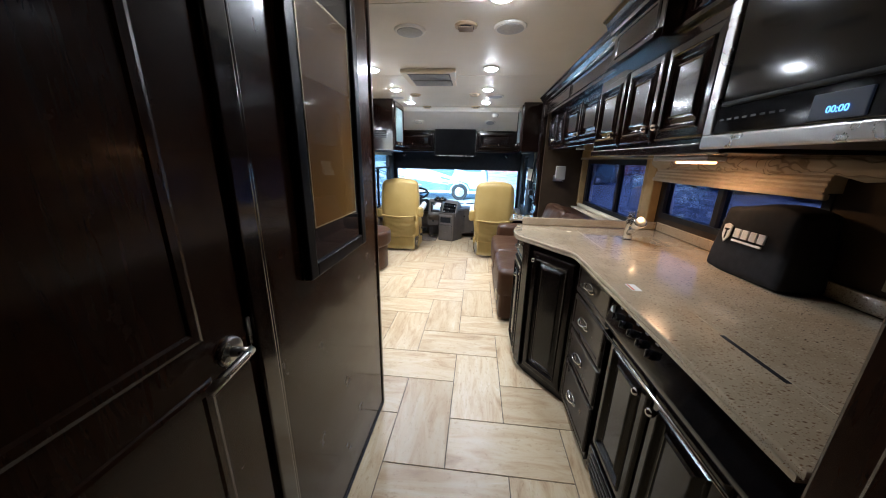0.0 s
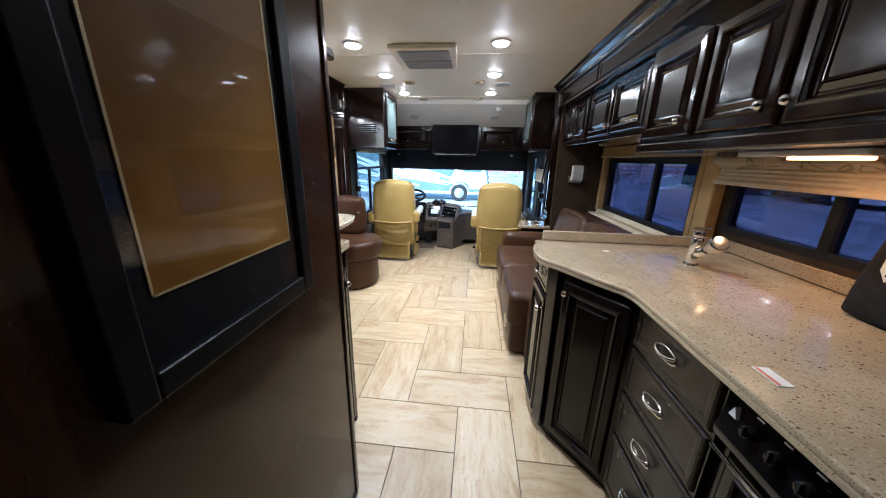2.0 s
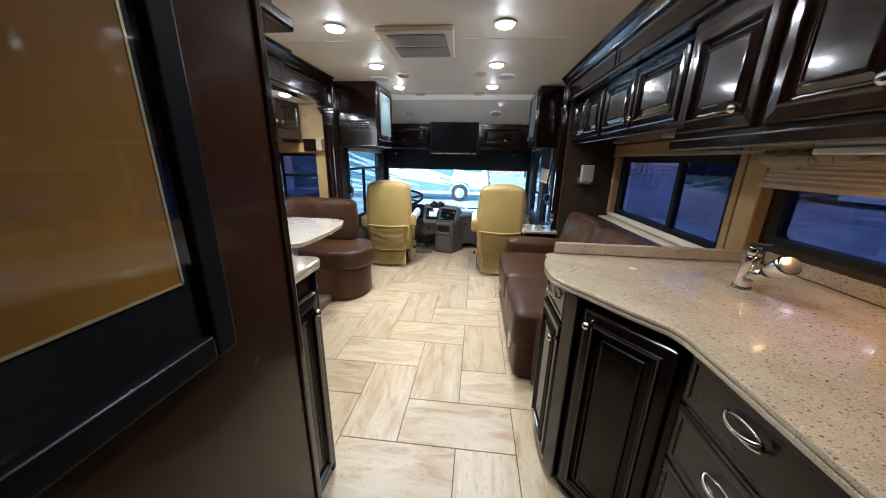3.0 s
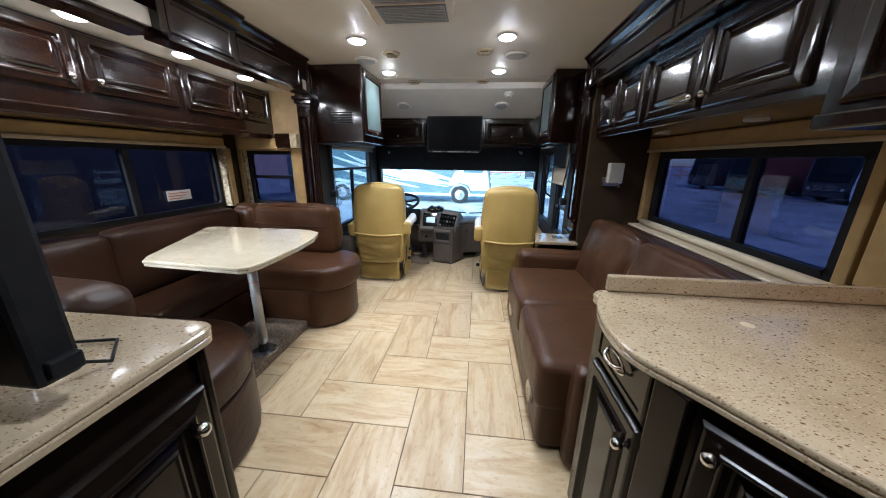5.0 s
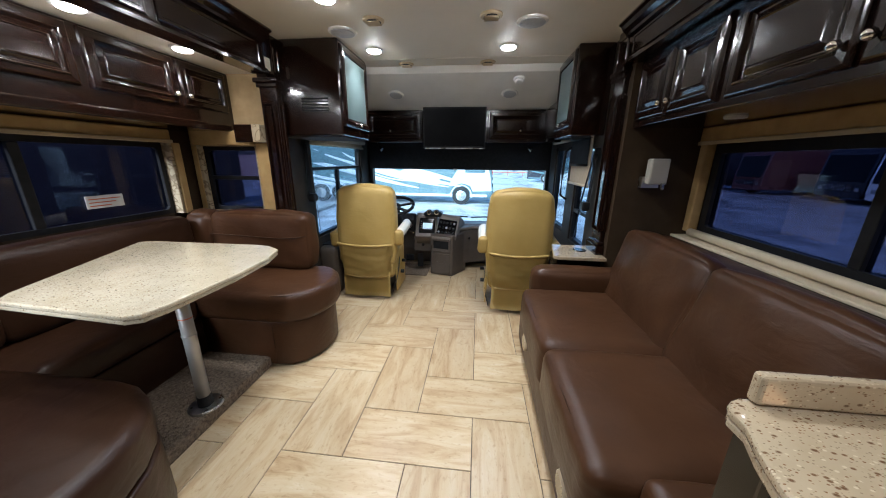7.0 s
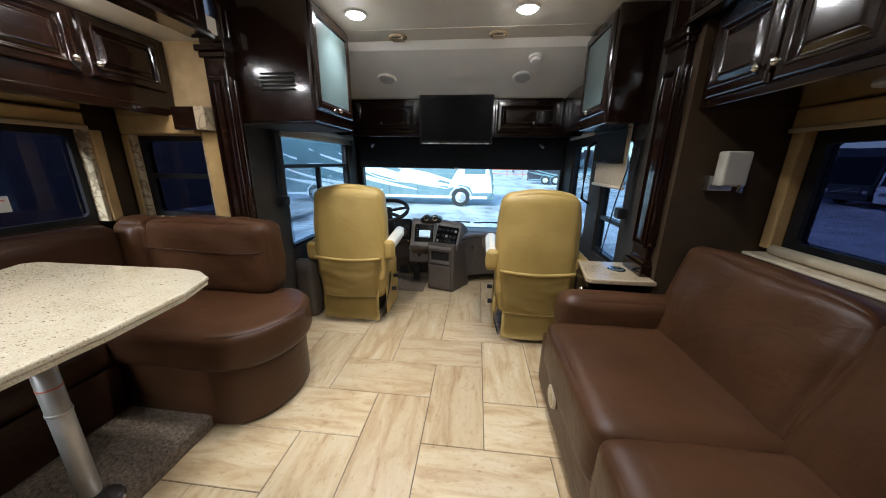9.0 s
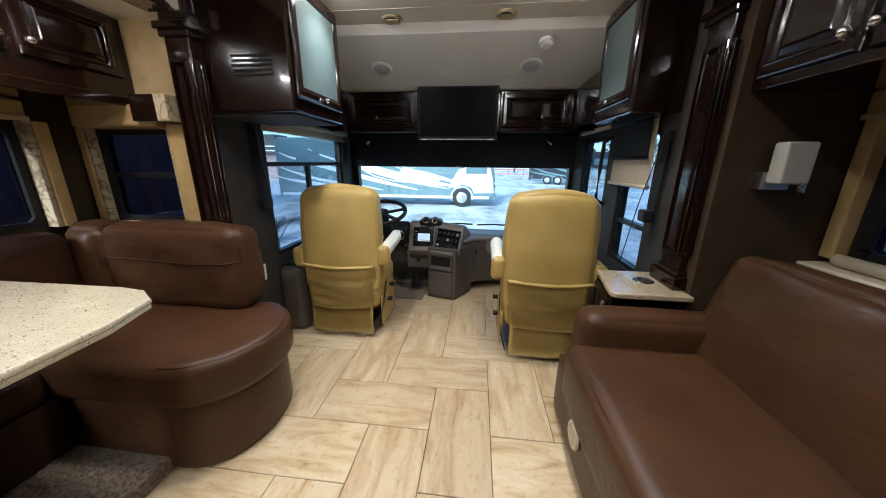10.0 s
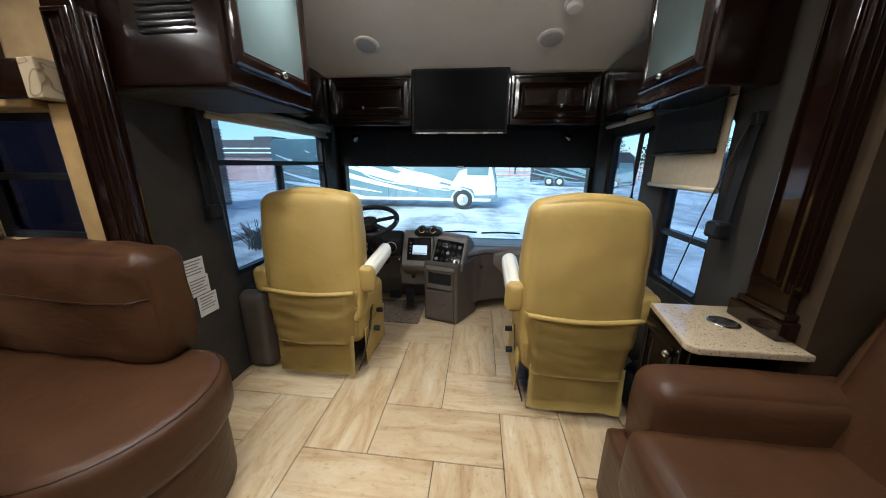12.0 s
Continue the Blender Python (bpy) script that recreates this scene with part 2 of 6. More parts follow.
LAMPE = glow("lit_led_lens", (0.98, 0.97, 0.95), 48.0)
WARME = glow("lit_warm_lens", (1.0, 0.42, 0.14), 1.5)
DIGIT = glow("blue_digits", (0.15, 0.40, 1.0), 0.7)
SCREENE = glow("lit_radio_screen", (0.45, 0.62, 0.80), 0.25)
LCD = glow("lit_clock_lcd", (0.05, 0.065, 0.10), 0.02)

# outdoors
GROUNDM = plain("wet_snowy_asphalt", (0.34, 0.36, 0.39), (0.70, 0.72, 0.74), 0.35, (0.35, 0.7), 0.3, 0.02)
gv1 = noise_tex(GROUNDM, coords(GROUNDM, (1.0, 0.35, 1)), 0.55, 7, 0.62, 0.5)
ln(GROUNDM, mixc(GROUNDM, 0.6, ramp(GROUNDM, gv1, [(0.34, (0.20, 0.20, 0.21)), (0.45, (0.48, 0.49, 0.50)), (0.54, (0.68, 0.70, 0.71)), (0.68, (0.80, 0.82, 0.83))]), ramp(GROUNDM, noise_tex(GROUNDM, coords(GROUNDM, (0.55, 1.7, 1)), 0.9, 8, 0.66, 0.8), [(0.38, (0.34, 0.32, 0.31)), (0.50, (0.85, 0.85, 0.85)), (0.62, (1, 1, 1))]), "MULTIPLY"), bsdf(GROUNDM).inputs["Base Color"])
COACHW = plain("white_coach_paint", (0.62, 0.65, 0.67), (0.70, 0.72, 0.74), 1, (0.2, 0.3), 0, coat=0.5)
COACHT = plain("teal_grey_coach_paint", (0.10, 0.17, 0.19), (0.14, 0.21, 0.23), 1, (0.2, 0.3), 0, coat=0.5)
COACHD = plain("dark_coach_paint", (0.022, 0.022, 0.03), (0.04, 0.04, 0.05), 1, (0.2, 0.3), 0, coat=0.5)
COACHB = plain("burgundy_coach_paint", (0.10, 0.03, 0.03), (0.14, 0.05, 0.045), 1, (0.2, 0.3), 0, coat=0.5)
# dark glass whose pale teal base colour holds the reflected sky
COACHG = plain("sky_toned_coach_glass", (0.10, 0.16, 0.18), (0.14, 0.21, 0.23), 1, (0.04, 0.08), 0, coat=1.0)
TYRE = plain("tyre_rubber", (0.016, 0.016, 0.017), (0.026, 0.026, 0.027), 10, (0.7, 0.85), 0.2)
BRICKM = plain("brown_brick", (0.17, 0.10, 0.08), (0.26, 0.17, 0.13), 3, (0.8, 0.9), 0.3, shuffle=True)
MORTAR = plain("brick_mortar", (0.30, 0.28, 0.26), (0.38, 0.36, 0.33), 8, (0.85, 0.95), 0.3)
TREEM = plain("bare_tree_bark", (0.05, 0.04, 0.035), (0.09, 0.075, 0.06), 8, (0.85, 0.95), 0.3)
TREEC = plain("winter_twigs", (0.045, 0.045, 0.04), (0.075, 0.07, 0.06), 8, (0.85, 0.95), 0.3)
PINKW = plain("weathered_red_siding", (0.34, 0.20, 0.19), (0.46, 0.32, 0.30), 1.5, (0.7, 0.85), 0.2)
REDF = plain("red_construction_fence", (0.50, 0.10, 0.05), (0.58, 0.15, 0.08), 8, (0.6, 0.7), 0.1)


# ---- mesh helpers ----
def thing(name, at, label, category, group=""):
    ob = new(name)
    ob.empty_display_size = 0.05
    ob.location = at
    return tagged(ob, label, category, group)


def part(name, bm, material, parent=None, label="", smooth=False):
    me = bpy.data.meshes.new(name)
    if smooth:
        for f in bm.faces:
            f.smooth = True
    bm.to_mesh(me)
    bm.free()
    me.materials.append(material)
    ob = new(name, me)
    if parent is not None:
        ob.parent = parent
        if parent.parent is None:
            ob.matrix_parent_inverse = Matrix.Translation(-Vector(parent.location))
    if label:
        ob["label"] = label
    return ob


def setting(name, bm, material, label, smooth=False):
    return tagged(part(name, bm, material, None, "", smooth), label, "", "", "structure")


def whole(name, bm, material, label, category, group="", smooth=False):
    return tagged(part(name, bm, material, None, "", smooth), label, category, group)


def box(x0, x1, y0, y1, z0, z1, bev=0.0, seg=2, bm=None, m=None):
    bm2 = bmesh.new()
    bmesh.ops.create_cube(bm2, size=1.0)
    bmesh.ops.scale(bm2, vec=(x1 - x0, y1 - y0, z1 - z0), verts=bm2.verts)
    bmesh.ops.translate(bm2, vec=((x0 + x1) / 2, (y0 + y1) / 2, (z0 + z1) / 2), verts=bm2.verts)
    if bev > 0:
        bev = min(bev, 0.49 * min(x1 - x0, y1 - y0, z1 - z0))
        bmesh.ops.bevel(bm2, geom=bm2.edges[:], offset=bev, segments=seg, profile=0.5, affect="EDGES")
    if m is not None:
        bmesh.ops.transform(bm2, matrix=m, verts=bm2.verts)
    return join(bm, bm2)


def join(bm, bm2):
    if bm is None:
        return bm2
    me = bpy.data.meshes.new("tmp")
    bm2.to_mesh(me)
    bm2.free()
    bm.from_mesh(me)
    bpy.data.meshes.remove(me)
    return bm


def cyl(p0, p1, r0, r1=None, n=20, bev=0.0, bm=None):
    r1 = r0 if r1 is None else r1
    p0, p1 = Vector(p0), Vector(p1)
    bm2 = bmesh.new()
    bmesh.ops.create_cone(bm2, cap_ends=True, segments=n, radius1=r0, radius2=r1, depth=(p1 - p0).length)
    if bev > 0:
        es = [e for e in bm2.edges if len(e.link_faces) == 2 and any(len(f.verts) > 4 for f in e.link_faces)]
        bmesh.ops.bevel(bm2, geom=es, offset=bev, segments=2, profile=0.5, affect="EDGES")
    q = (p1 - p0).to_track_quat("Z", "Y").to_matrix().to_4x4()
    bmesh.ops.transform(bm2, matrix=Matrix.Translation((p0 + p1) / 2) @ q, verts=bm2.verts)
    return join(bm, bm2)


def ball(c, r, bm=None, scale=(1, 1, 1), u=16, v=10):
    bm2 = bmesh.new()
    bmesh.ops.create_uvsphere(bm2, u_segments=u, v_segments=v, radius=r)
    bmesh.ops.scale(bm2, vec=scale, verts=bm2.verts)
    bmesh.ops.translate(bm2, vec=c, verts=bm2.verts)
    return join(bm, bm2)


def prism(pts, lo, hi, axis="z", bev=0.0, seg=2, bm=None):
    """A polygon pushed through from lo to hi along an axis; for x the points are (y, z), for y (x, z), for z (x, y)."""
    bm2 = bmesh.new()
    at = {"x": lambda a, b, h: (h, a, b), "y": lambda a, b, h: (a, h, b), "z": lambda a, b, h: (a, b, h)}[axis]
    low = [bm2.verts.new(at(a, b, lo)) for a, b in pts]
    top = [bm2.verts.new(at(a, b, hi)) for a, b in pts]
    n = len(pts)
    bm2.faces.new(low[::-1])
    bm2.faces.new(top)
    for i in range(n):
        bm2.faces.new((low[i], low[(i + 1) % n], top[(i + 1) % n], top[i]))
    bmesh.ops.recalc_face_normals(bm2, faces=bm2.faces)
    if bev > 0:
        bmesh.ops.bevel(bm2, geom=bm2.edges[:], offset=bev, segments=seg, profile=0.5, affect="EDGES")
    return join(bm, bm2)


def tube(pts, r, n=8, bm=None):
    bm2 = bmesh.new()
    rings = []
    pts = [Vector(p) for p in pts]
    for i, p in enumerate(pts):
        d = (pts[min(i + 1, len(pts) - 1)] - pts[max(i - 1, 0)]).normalized()
        q = d.to_track_quat("Z", "Y")
        rings.append([bm2.verts.new(p + q @ Vector((r * math.cos(2 * math.pi * k / n), r * math.sin(2 * math.pi * k / n), 0))) for k in range(n)])
    for a, b in zip(rings, rings[1:]):
        for k in range(n):
            bm2.faces.new((a[k], a[(k + 1) % n], b[(k + 1) % n], b[k]))
    bm2.faces.new(rings[0][::-1])
    bm2.faces.new(rings[-1])
    return join(bm, bm2)


def strap(pts, w, t, side, bm=None):
    """A flat band along points, of width w along the vector side and thickness t."""
    bm2 = bmesh.new()
    side = Vector(side).normalized() * w / 2
    rings = []
    pts = [Vector(p) for p in pts]
    for i, p in enumerate(pts):
        d = (pts[min(i + 1, len(pts) - 1)] - pts[max(i - 1, 0)]).normalized()
        up = d.cross(side).normalized() * t / 2
        rings.append([bm2.verts.new(p + a) for a in (side + up, up - side, -side - up, side - up)])
    for a, b in zip(rings, rings[1:]):
        for k in range(4):
            bm2.faces.new((a[k], a[(k + 1) % 4], b[(k + 1) % 4], b[k]))
    bm2.faces.new(rings[0])
    bm2.faces.new(rings[-1][::-1])
    bmesh.ops.recalc_face_normals(bm2, faces=bm2.faces)
    return join(bm, bm2)


def cushion(x0, x1, y0, y1, z0, z1, r=0.05, puff=0.015, cuts=5, wrinkle=0.004, m=None, seed=0.0, bm=None):
    """An upholstered block: rounded edges, swollen faces and slight creases."""
    bm2 = bmesh.new()
    bmesh.ops.create_cube(bm2, size=2.0)
    bmesh.ops.subdivide_edges(bm2, edges=bm2.edges[:], cuts=cuts * 2 + 1, use_grid_fill=True)
    h = Vector(((x1 - x0) / 2, (y1 - y0) / 2, (z1 - z0) / 2))
    c = Vector(((x0 + x1) / 2, (y0 + y1) / 2, (z0 + z1) / 2))
    r = min(r, 0.98 * min(h))
    for vt in bm2.verts:
        u = Vector([math.copysign(1 - (1 - abs(a)) ** 1.35, a) for a in vt.co])
        p = Vector((u.x * h.x, u.y * h.y, u.z * h.z))
        core = Vector([max(-(h[i] - r), min(h[i] - r, p[i])) for i in range(3)])
        d = p - core
        if d.length > 1e-6:
            n = d.normalized()
            p = core + n * r
        else:
            n = Vector((0, 0, 0))
        fl = (1 - u.x ** 2) * (1 - u.y ** 2) if abs(n.z) > 0.8 else (1 - u.y ** 2) * (1 - u.z ** 2) if abs(n.x) > 0.8 else (1 - u.x ** 2) * (1 - u.z ** 2)
        p += n * puff * max(fl, 0)
        p += n * wrinkle * noise.noise((p + c) * 7 + Vector((seed, seed * 2, 0)))
        vt.co = p + c
    if m is not None:
        bmesh.ops.transform(bm2, matrix=m, verts=bm2.verts)
    return join(bm, bm2)


def rings_mesh(w, h, profile, thick=0.02):
    """A panel in the local yz plane, centred, front to -x. profile: (inset, forward) steps from the rim to the middle."""
    bm = bmesh.new()
    loops = []
    back = [bm.verts.new((thick, y, z)) for y, z in ((-w / 2, -h / 2), (w / 2, -h / 2), (w / 2, h / 2), (-w / 2, h / 2))]
    loops.append(back)
    for ins, fwd in profile:
        a, b = w / 2 - ins, h / 2 - ins
        loops.append([bm.verts.new((-fwd, y, z)) for y, z in ((-a, -b), (a, -b), (a, b), (-a, b))])
    for p, q in zip(loops, loops[1:]):
        for i in range(4):
            bm.faces.new((p[i], p[(i + 1) % 4], q[(i + 1) % 4], q[i]))
    bm.faces.new(loops[-1])
    bm.faces.new(back[::-1])
    bmesh.ops.recalc_face_normals(bm, faces=bm.faces)
    return bm


def raised(w, h):
    s = min(1.0, min(w, h) / 0.30)
    return [(0, 0), (0.003, 0.005), (0.007 * s, 0.010), (0.013 * s, 0.012), (0.040 * s, 0.013), (0.043 * s, 0.018), (0.047 * s, 0.020), (0.051 * s, 0.018), (0.055 * s, 0.009), (0.061 * s, 0.001), (0.066 * s, 0.0), (0.084 * s, 0.010), (0.088 * s, 0.015), (0.092 * s, 0.016), (0.096 * s, 0.012), (0.104 * s, 0.012)]


def flat_panel(w, h):
    s = min(1.0, min(w, h) / 0.16)
    return [(0, 0), (0.003, 0.004), (0.010 * s, 0.006), (0.024 * s, 0.006), (0.029 * s, 0.002)]


def put(bm, m):
    bmesh.ops.transform(bm, matrix=m, verts=bm.verts)
    return bm


FACE_R = Matrix.Identity(4)
FACE_L = pose(0, 0, 0, 0, 0, 180)
FACE_AFT = pose(0, 0, 0, 0, 0, 90)


def door_part(name, parent, centre, w, h, turn, material, profile=raised, knob=None, label=""):
    """A cabinet door at centre; turn 0 faces -x, 180 +x, 90 -y. knob: offset (along, up)."""
    m = pose(*centre, 0, 0, turn)
    d = part(name, put(rings_mesh(w, h, profile(w, h)), m), material, parent, label)
    if knob:
        a, b = knob
        k = cyl(m @ Vector((-0.006, a, b)), m @ Vector((-0.026, a, b)), 0.006, n=10)
        k = ball(m @ Vector((-0.032, a, b)), 0.0155, k)
        part("knob", k, CHROME, d, "brushed nickel knob", True)
    return d


# ---- the shell ----
floor = setting("floor", box(-2.15, 1.75, -1.3, 6.5, -0.08, -0.0045), GROUT, "beige travertine-look tile floor laid in a herringbone")
setting("ceiling", box(-1.42, 1.2, -1.3, 5.12, 2.18, 2.24), CEIL, "cream vinyl ceiling with recessed lights")
bm = prism([(5.12, 2.18), (5.16, 2.13), (5.80, 1.92), (6.6, 1.92), (6.6, 2.24), (5.12, 2.24)], -1.5, 1.25, "x", 0.004)
setting("ceiling_header", bm, HEADER, "pale padded header sloping down over the cab")
for x0, x1, yy in ((-1.38, 1.08, 1.92), (-1.38, 1.08, 3.30), (-1.38, 1.08, 4.92)):
    setting("trim", box(x0, x1, yy - 0.006, yy + 0.006, 2.177, 2.182, 0.002), CEIL, "thin cream ceiling seam strip")
setting("wall_aft", box(-2.2, 1.75, -1.36, -1.3, -0.08, 2.24), PANELW, "dark wood wall closing the rear of the coach")

# hall partition on the driver's side, with the bath behind it
setting("wall_partition", box(-0.31, -0.215, -1.3, 1.655, 0, 2.18, 0.012, 3), PANELW, "glossy dark wood hall partition")
setting("wall_bath", box(-1.42, -0.31, 1.585, 1.655, 0, 2.18), PANELW, "dark wood wall behind the hutch")
setting("wall_rear_left", box(-1.48, -1.42, -1.3, 1.655, 0, 2.18), PANELW, "plain dark wall behind the bath")

# slide-out with the dinette
setting("ceiling_slide_left", box(-2.16, -1.30, 1.655, 4.43, 1.955, 2.03), CEIL, "cream soffit over the dinette")
def wall_x(name, x0, x1, y0, y1, z0, z1, holes, material, label):
    """A wall across x with openings (y0, y1, z0, z1), built of butted blocks in one mesh."""
    bm = bmesh.new()
    edges = sorted({y0, y1, *[h[0] for h in holes], *[h[1] for h in holes]})
    for a, b in zip(edges, edges[1:]):
        inside = [h for h in holes if h[0] <= a and h[1] >= b]
        zs = z0
        for h in sorted(inside, key=lambda q: q[2]):
            bm = box(x0, x1, a, b, zs, h[2], bm=bm)
            zs = h[3]
        bm = box(x0, x1, a, b, zs, z1, bm=bm)
    return setting(name, bm, material, label)


def wall_y(name, y0, y1, x0, x1, z0, z1, holes, material, label):
    bm = bmesh.new()
    edges = sorted({x0, x1, *[h[0] for h in holes], *[h[1] for h in holes]})
    for a, b in zip(edges, edges[1:]):
        inside = [h for h in holes if h[0] <= a and h[1] >= b]
        zs = z0
        for h in sorted(inside, key=lambda q: q[2]):
            bm = box(a, b, y0, y1, zs, h[2], bm=bm)
            zs = h[3]
        bm = box(a, b, y0, y1, zs, z1, bm=bm)
    return setting(name, bm, material, label)


WALL_L, WALL_R = -2.10, 1.64
wall_x("wall_dinette", WALL_L - 0.06, WALL_L, 1.655, 4.43, 0, 1.96, [(2.60, 4.12, 0.96, 1.46)], WALLP, "brown papered slide-out wall behind the dinette")
wall_y("wall_dinette_end", 4.37, 4.43, WALL_L, -1.40, 0, 1.96, [(-2.0, -1.47, 0.95, 1.45)], TANWALL, "tan suede end wall of the dinette slide-out")
wall_x("wall_kitchen", WALL_R, WALL_R + 0.06, -1.3, 4.34, 0, 2.18, [(1.46, 2.55, 1.06, 1.36), (2.80, 4.20, 0.92, 1.47)], WALLP, "brown papered slide-out wall behind sofa and galley")
setting("wall_sofa_end", box(1.117, WALL_R, 4.28, 4.34, 0, 2.0), WALLP, "brown papered end wall beside the sofa")
setting("ceiling_slide_right", box(1.09, 1.70, -1.3, 4.34, 1.97, 2.03), CEIL, "cream soffit over galley and sofa")

# cab side walls
wall_x("wall_cab_left", -1.46, -1.38, 4.43, 6.5, 0, 2.24, [(4.88, 6.14, 0.60, 1.54)], CABWALL, "grey padded cab wall beside the driver")
wall_x("wall_cab_right", 1.12, 1.20, 4.34, 6.5, 0, 2.24, [(4.80, 5.24, 0.60, 1.50), (5.50, 6.10, 0.62, 1.52)], CABWALL, "grey padded cab wall with the entry door")
bm = wall_y("wall_front", 6.44, 6.52, -1.46, 1.20, -0.05, 2.24, [(-1.33, 1.10, 0.50, 1.60)], CABWALL, "grey front wall round the windscreen")

# ---- windows ----
def pane(parent, bm, material):
    p = part("pane", bm, material, parent)
    p.visible_shadow = False
    return p


def window_in_x(name, x, y0, y1, z0, z1, posts, rails, frame_w=0.03, glass=TINT, label="", depth=0.05):
    """A window in a wall across x: round-cornered frame, mullions and panes."""
    w = tagged(part(name, bmesh_frame_x(x, y0, y1, z0, z1, frame_w, depth), BLACKPL), label, "", "", "structure")
    for yy in posts:
        part("mullion", box(x - depth * 0.45, x + depth * 0.45, yy - 0.022, yy + 0.022, z0 + frame_w, z1 - frame_w, 0.004), BLACKPL, w)
    ys = [y0 + frame_w] + list(posts) + [y1 - frame_w]
    for a, b, zz in rails:
        part("rail", box(x - depth * 0.45, x + depth * 0.45, a, b, zz - 0.016, zz + 0.016, 0.004), BLACKPL, w)
    for a, b in zip(ys, ys[1:]):
        pane(w, box(x - 0.003, x + 0.003, a, b, z0 + frame_w * 0.5, z1 - frame_w * 0.5), glass)
    return w


def bmesh_frame_x(x, y0, y1, z0, z1, t, d, r=0.05):
    bm = bmesh.new()
    outer, inner = [], []
    for (cy, cz, a0) in ((y1 - r, z1 - r, 0), (y0 + r, z1 - r, 90), (y0 + r, z0 + r, 180), (y1 - r, z0 + r, 270)):
        for k in range(5):
            a = radians(a0 + k * 22.5)
            inner.append((cy + (r - t * 0.6) * math.cos(a) - (0.4 * t if math.cos(a) > 0.01 else -0.4 * t if math.cos(a) < -0.01 else 0), cz + (r - t * 0.6) * math.sin(a) - (0.4 * t if math.sin(a) > 0.01 else -0.4 * t if math.sin(a) < -0.01 else 0)))
            sq = 1 / max(abs(math.cos(a)), abs(math.sin(a)))
            outer.append((cy + r * math.cos(a) * sq, cz + r * math.sin(a) * sq))
    n = len(outer)
    rows = []
    for pts, xx in ((outer, x - d / 2), (inner, x - d / 2), (inner, x + d / 2), (outer, x + d / 2)):
        rows.append([bm.verts.new((xx, p[0], p[1])) for p in pts])
    for a, b in zip(rows, rows[1:] + rows[:1]):
        for i in range(n):
            bm.faces.new((a[i], a[(i + 1) % n], b[(i + 1) % n], b[i]))
    bmesh.ops.recalc_face_normals(bm, faces=bm.faces)
    return bm


window_in_x("window_1", WALL_L - 0.02, 2.60, 4.12, 0.96, 1.46, (3.38,), (), label="black-framed sliding window with dark blue tinted glass")
window_in_x("window_2", WALL_R + 0.02, 2.80, 4.20, 0.92, 1.47, (3.33,), (), 0.05, label="black-framed sliding window over the sofa")
window_in_x("window_3", WALL_R + 0.02, 1.46, 2.55, 1.06, 1.36, (2.02,), (), 0.035, label="low black-framed galley window behind the counter")
w4 = window_in_x("window_4", -1.42, 4.88, 6.14, 0.60, 1.54, (), ((4.90, 6.12, 1.27),), 0.03, SIDEGL, label="driver's side cab window with a crossbar")
part("mullion", box(-1.44, -1.40, 5.46, 5.50, 0.63, 1.255, 0.004), BLACKPL, w4)
window_in_x("window_5", 1.16, 4.80, 5.24, 0.60, 1.50, (), ((4.82, 5.22, 0.90),), 0.03, SIDEGL, label="narrow sliding cab window beside the passenger")
window_in_x("window_6", 1.16, 5.50, 6.10, 0.62, 1.52, (), (), 0.035, SIDEGL, label="rounded window of the entry door")
# small window in the end of the dinette slide-out, facing forward
bm = bmesh_frame_x(0, -0.265, 0.265, 0.95, 1.45, 0.03, 0.05)
w7 = tagged(part("window_7", put(bm, pose(-1.735, 4.40, 0, 0, 0, 90)), BLACKPL), "small black-framed window at the end of the dinette", "", "", "structure")
part("rail", box(-1.97, -1.50, 4.38, 4.42, 1.195, 1.225, 0.004), BLACKPL, w7)
pane(w7, box(-1.985, -1.485, 4.397, 4.403, 0.97, 1.43), TINT)
# windscreen
w8 = setting("window_8", box(-1.36, -1.31, 6.40, 6.50, 0.50, 1.62, 0.008), BLACKPL, "wide cab windscreen")
part("frame", box(1.08, 1.13, 6.40, 6.50, 0.50, 1.62, 0.008), BLACKPL, w8)
part("frame", box(-1.31, 1.08, 6.42, 6.50, 0.47, 0.52, 0.008), BLACKPL, w8)
pane(w8, box(-1.32, 1.09, 6.46, 6.466, 0.50, 1.62), GLASS)


# ---- lamps ----
def downlight(x, y, z, power, group, color=(0.89, 0.935, 0.985), r=0.052, label="lit round recessed ceiling light with a white rim"):
    t = thing("recessed_light", (x, y, z), label, "ceiling light", group)
    bm = cyl((x, y, z - 0.010), (x, y, z + 0.004), r + 0.016, r + 0.020, 28, 0.003)
    part("rim", bm, WHITEPL, t, "", True)
    part("lens", ball((x, y, z - 0.010), r, None, (1, 1, 0.30), 24, 12), LAMPE, t, "glowing white lens", True)
    la = bpy.data.lights.new("lamp", "AREA")
    la.shape, la.size, la.energy, la.color = "DISK", 2 * r, power, color
    la.spread = radians(115)
    lo = new("lamp", la)
    lo.location = (x, y, z - 0.032)
    lo.parent = t
    lo.matrix_parent_inverse = Matrix.Translation((-x, -y, -z))
    return t


POWER = 1.8
for yy in (1.86, 3.06, 3.865, 4.67):
    for xx in (-0.66, 0.365):
        if yy < 2.0 and xx < 0:
            continue
        downlight(xx, yy, 2.18, POWER * (1.15 if yy < 2 else 1.0), "ceiling lights")
for yy in (2.25, 2.83, 3.33, 3.83):
    downlight(-1.50, yy, 1.955, 0.45, "dinette soffit lights", (1.0, 0.90, 0.75), 0.045, "lit round light in the dinette soffit")

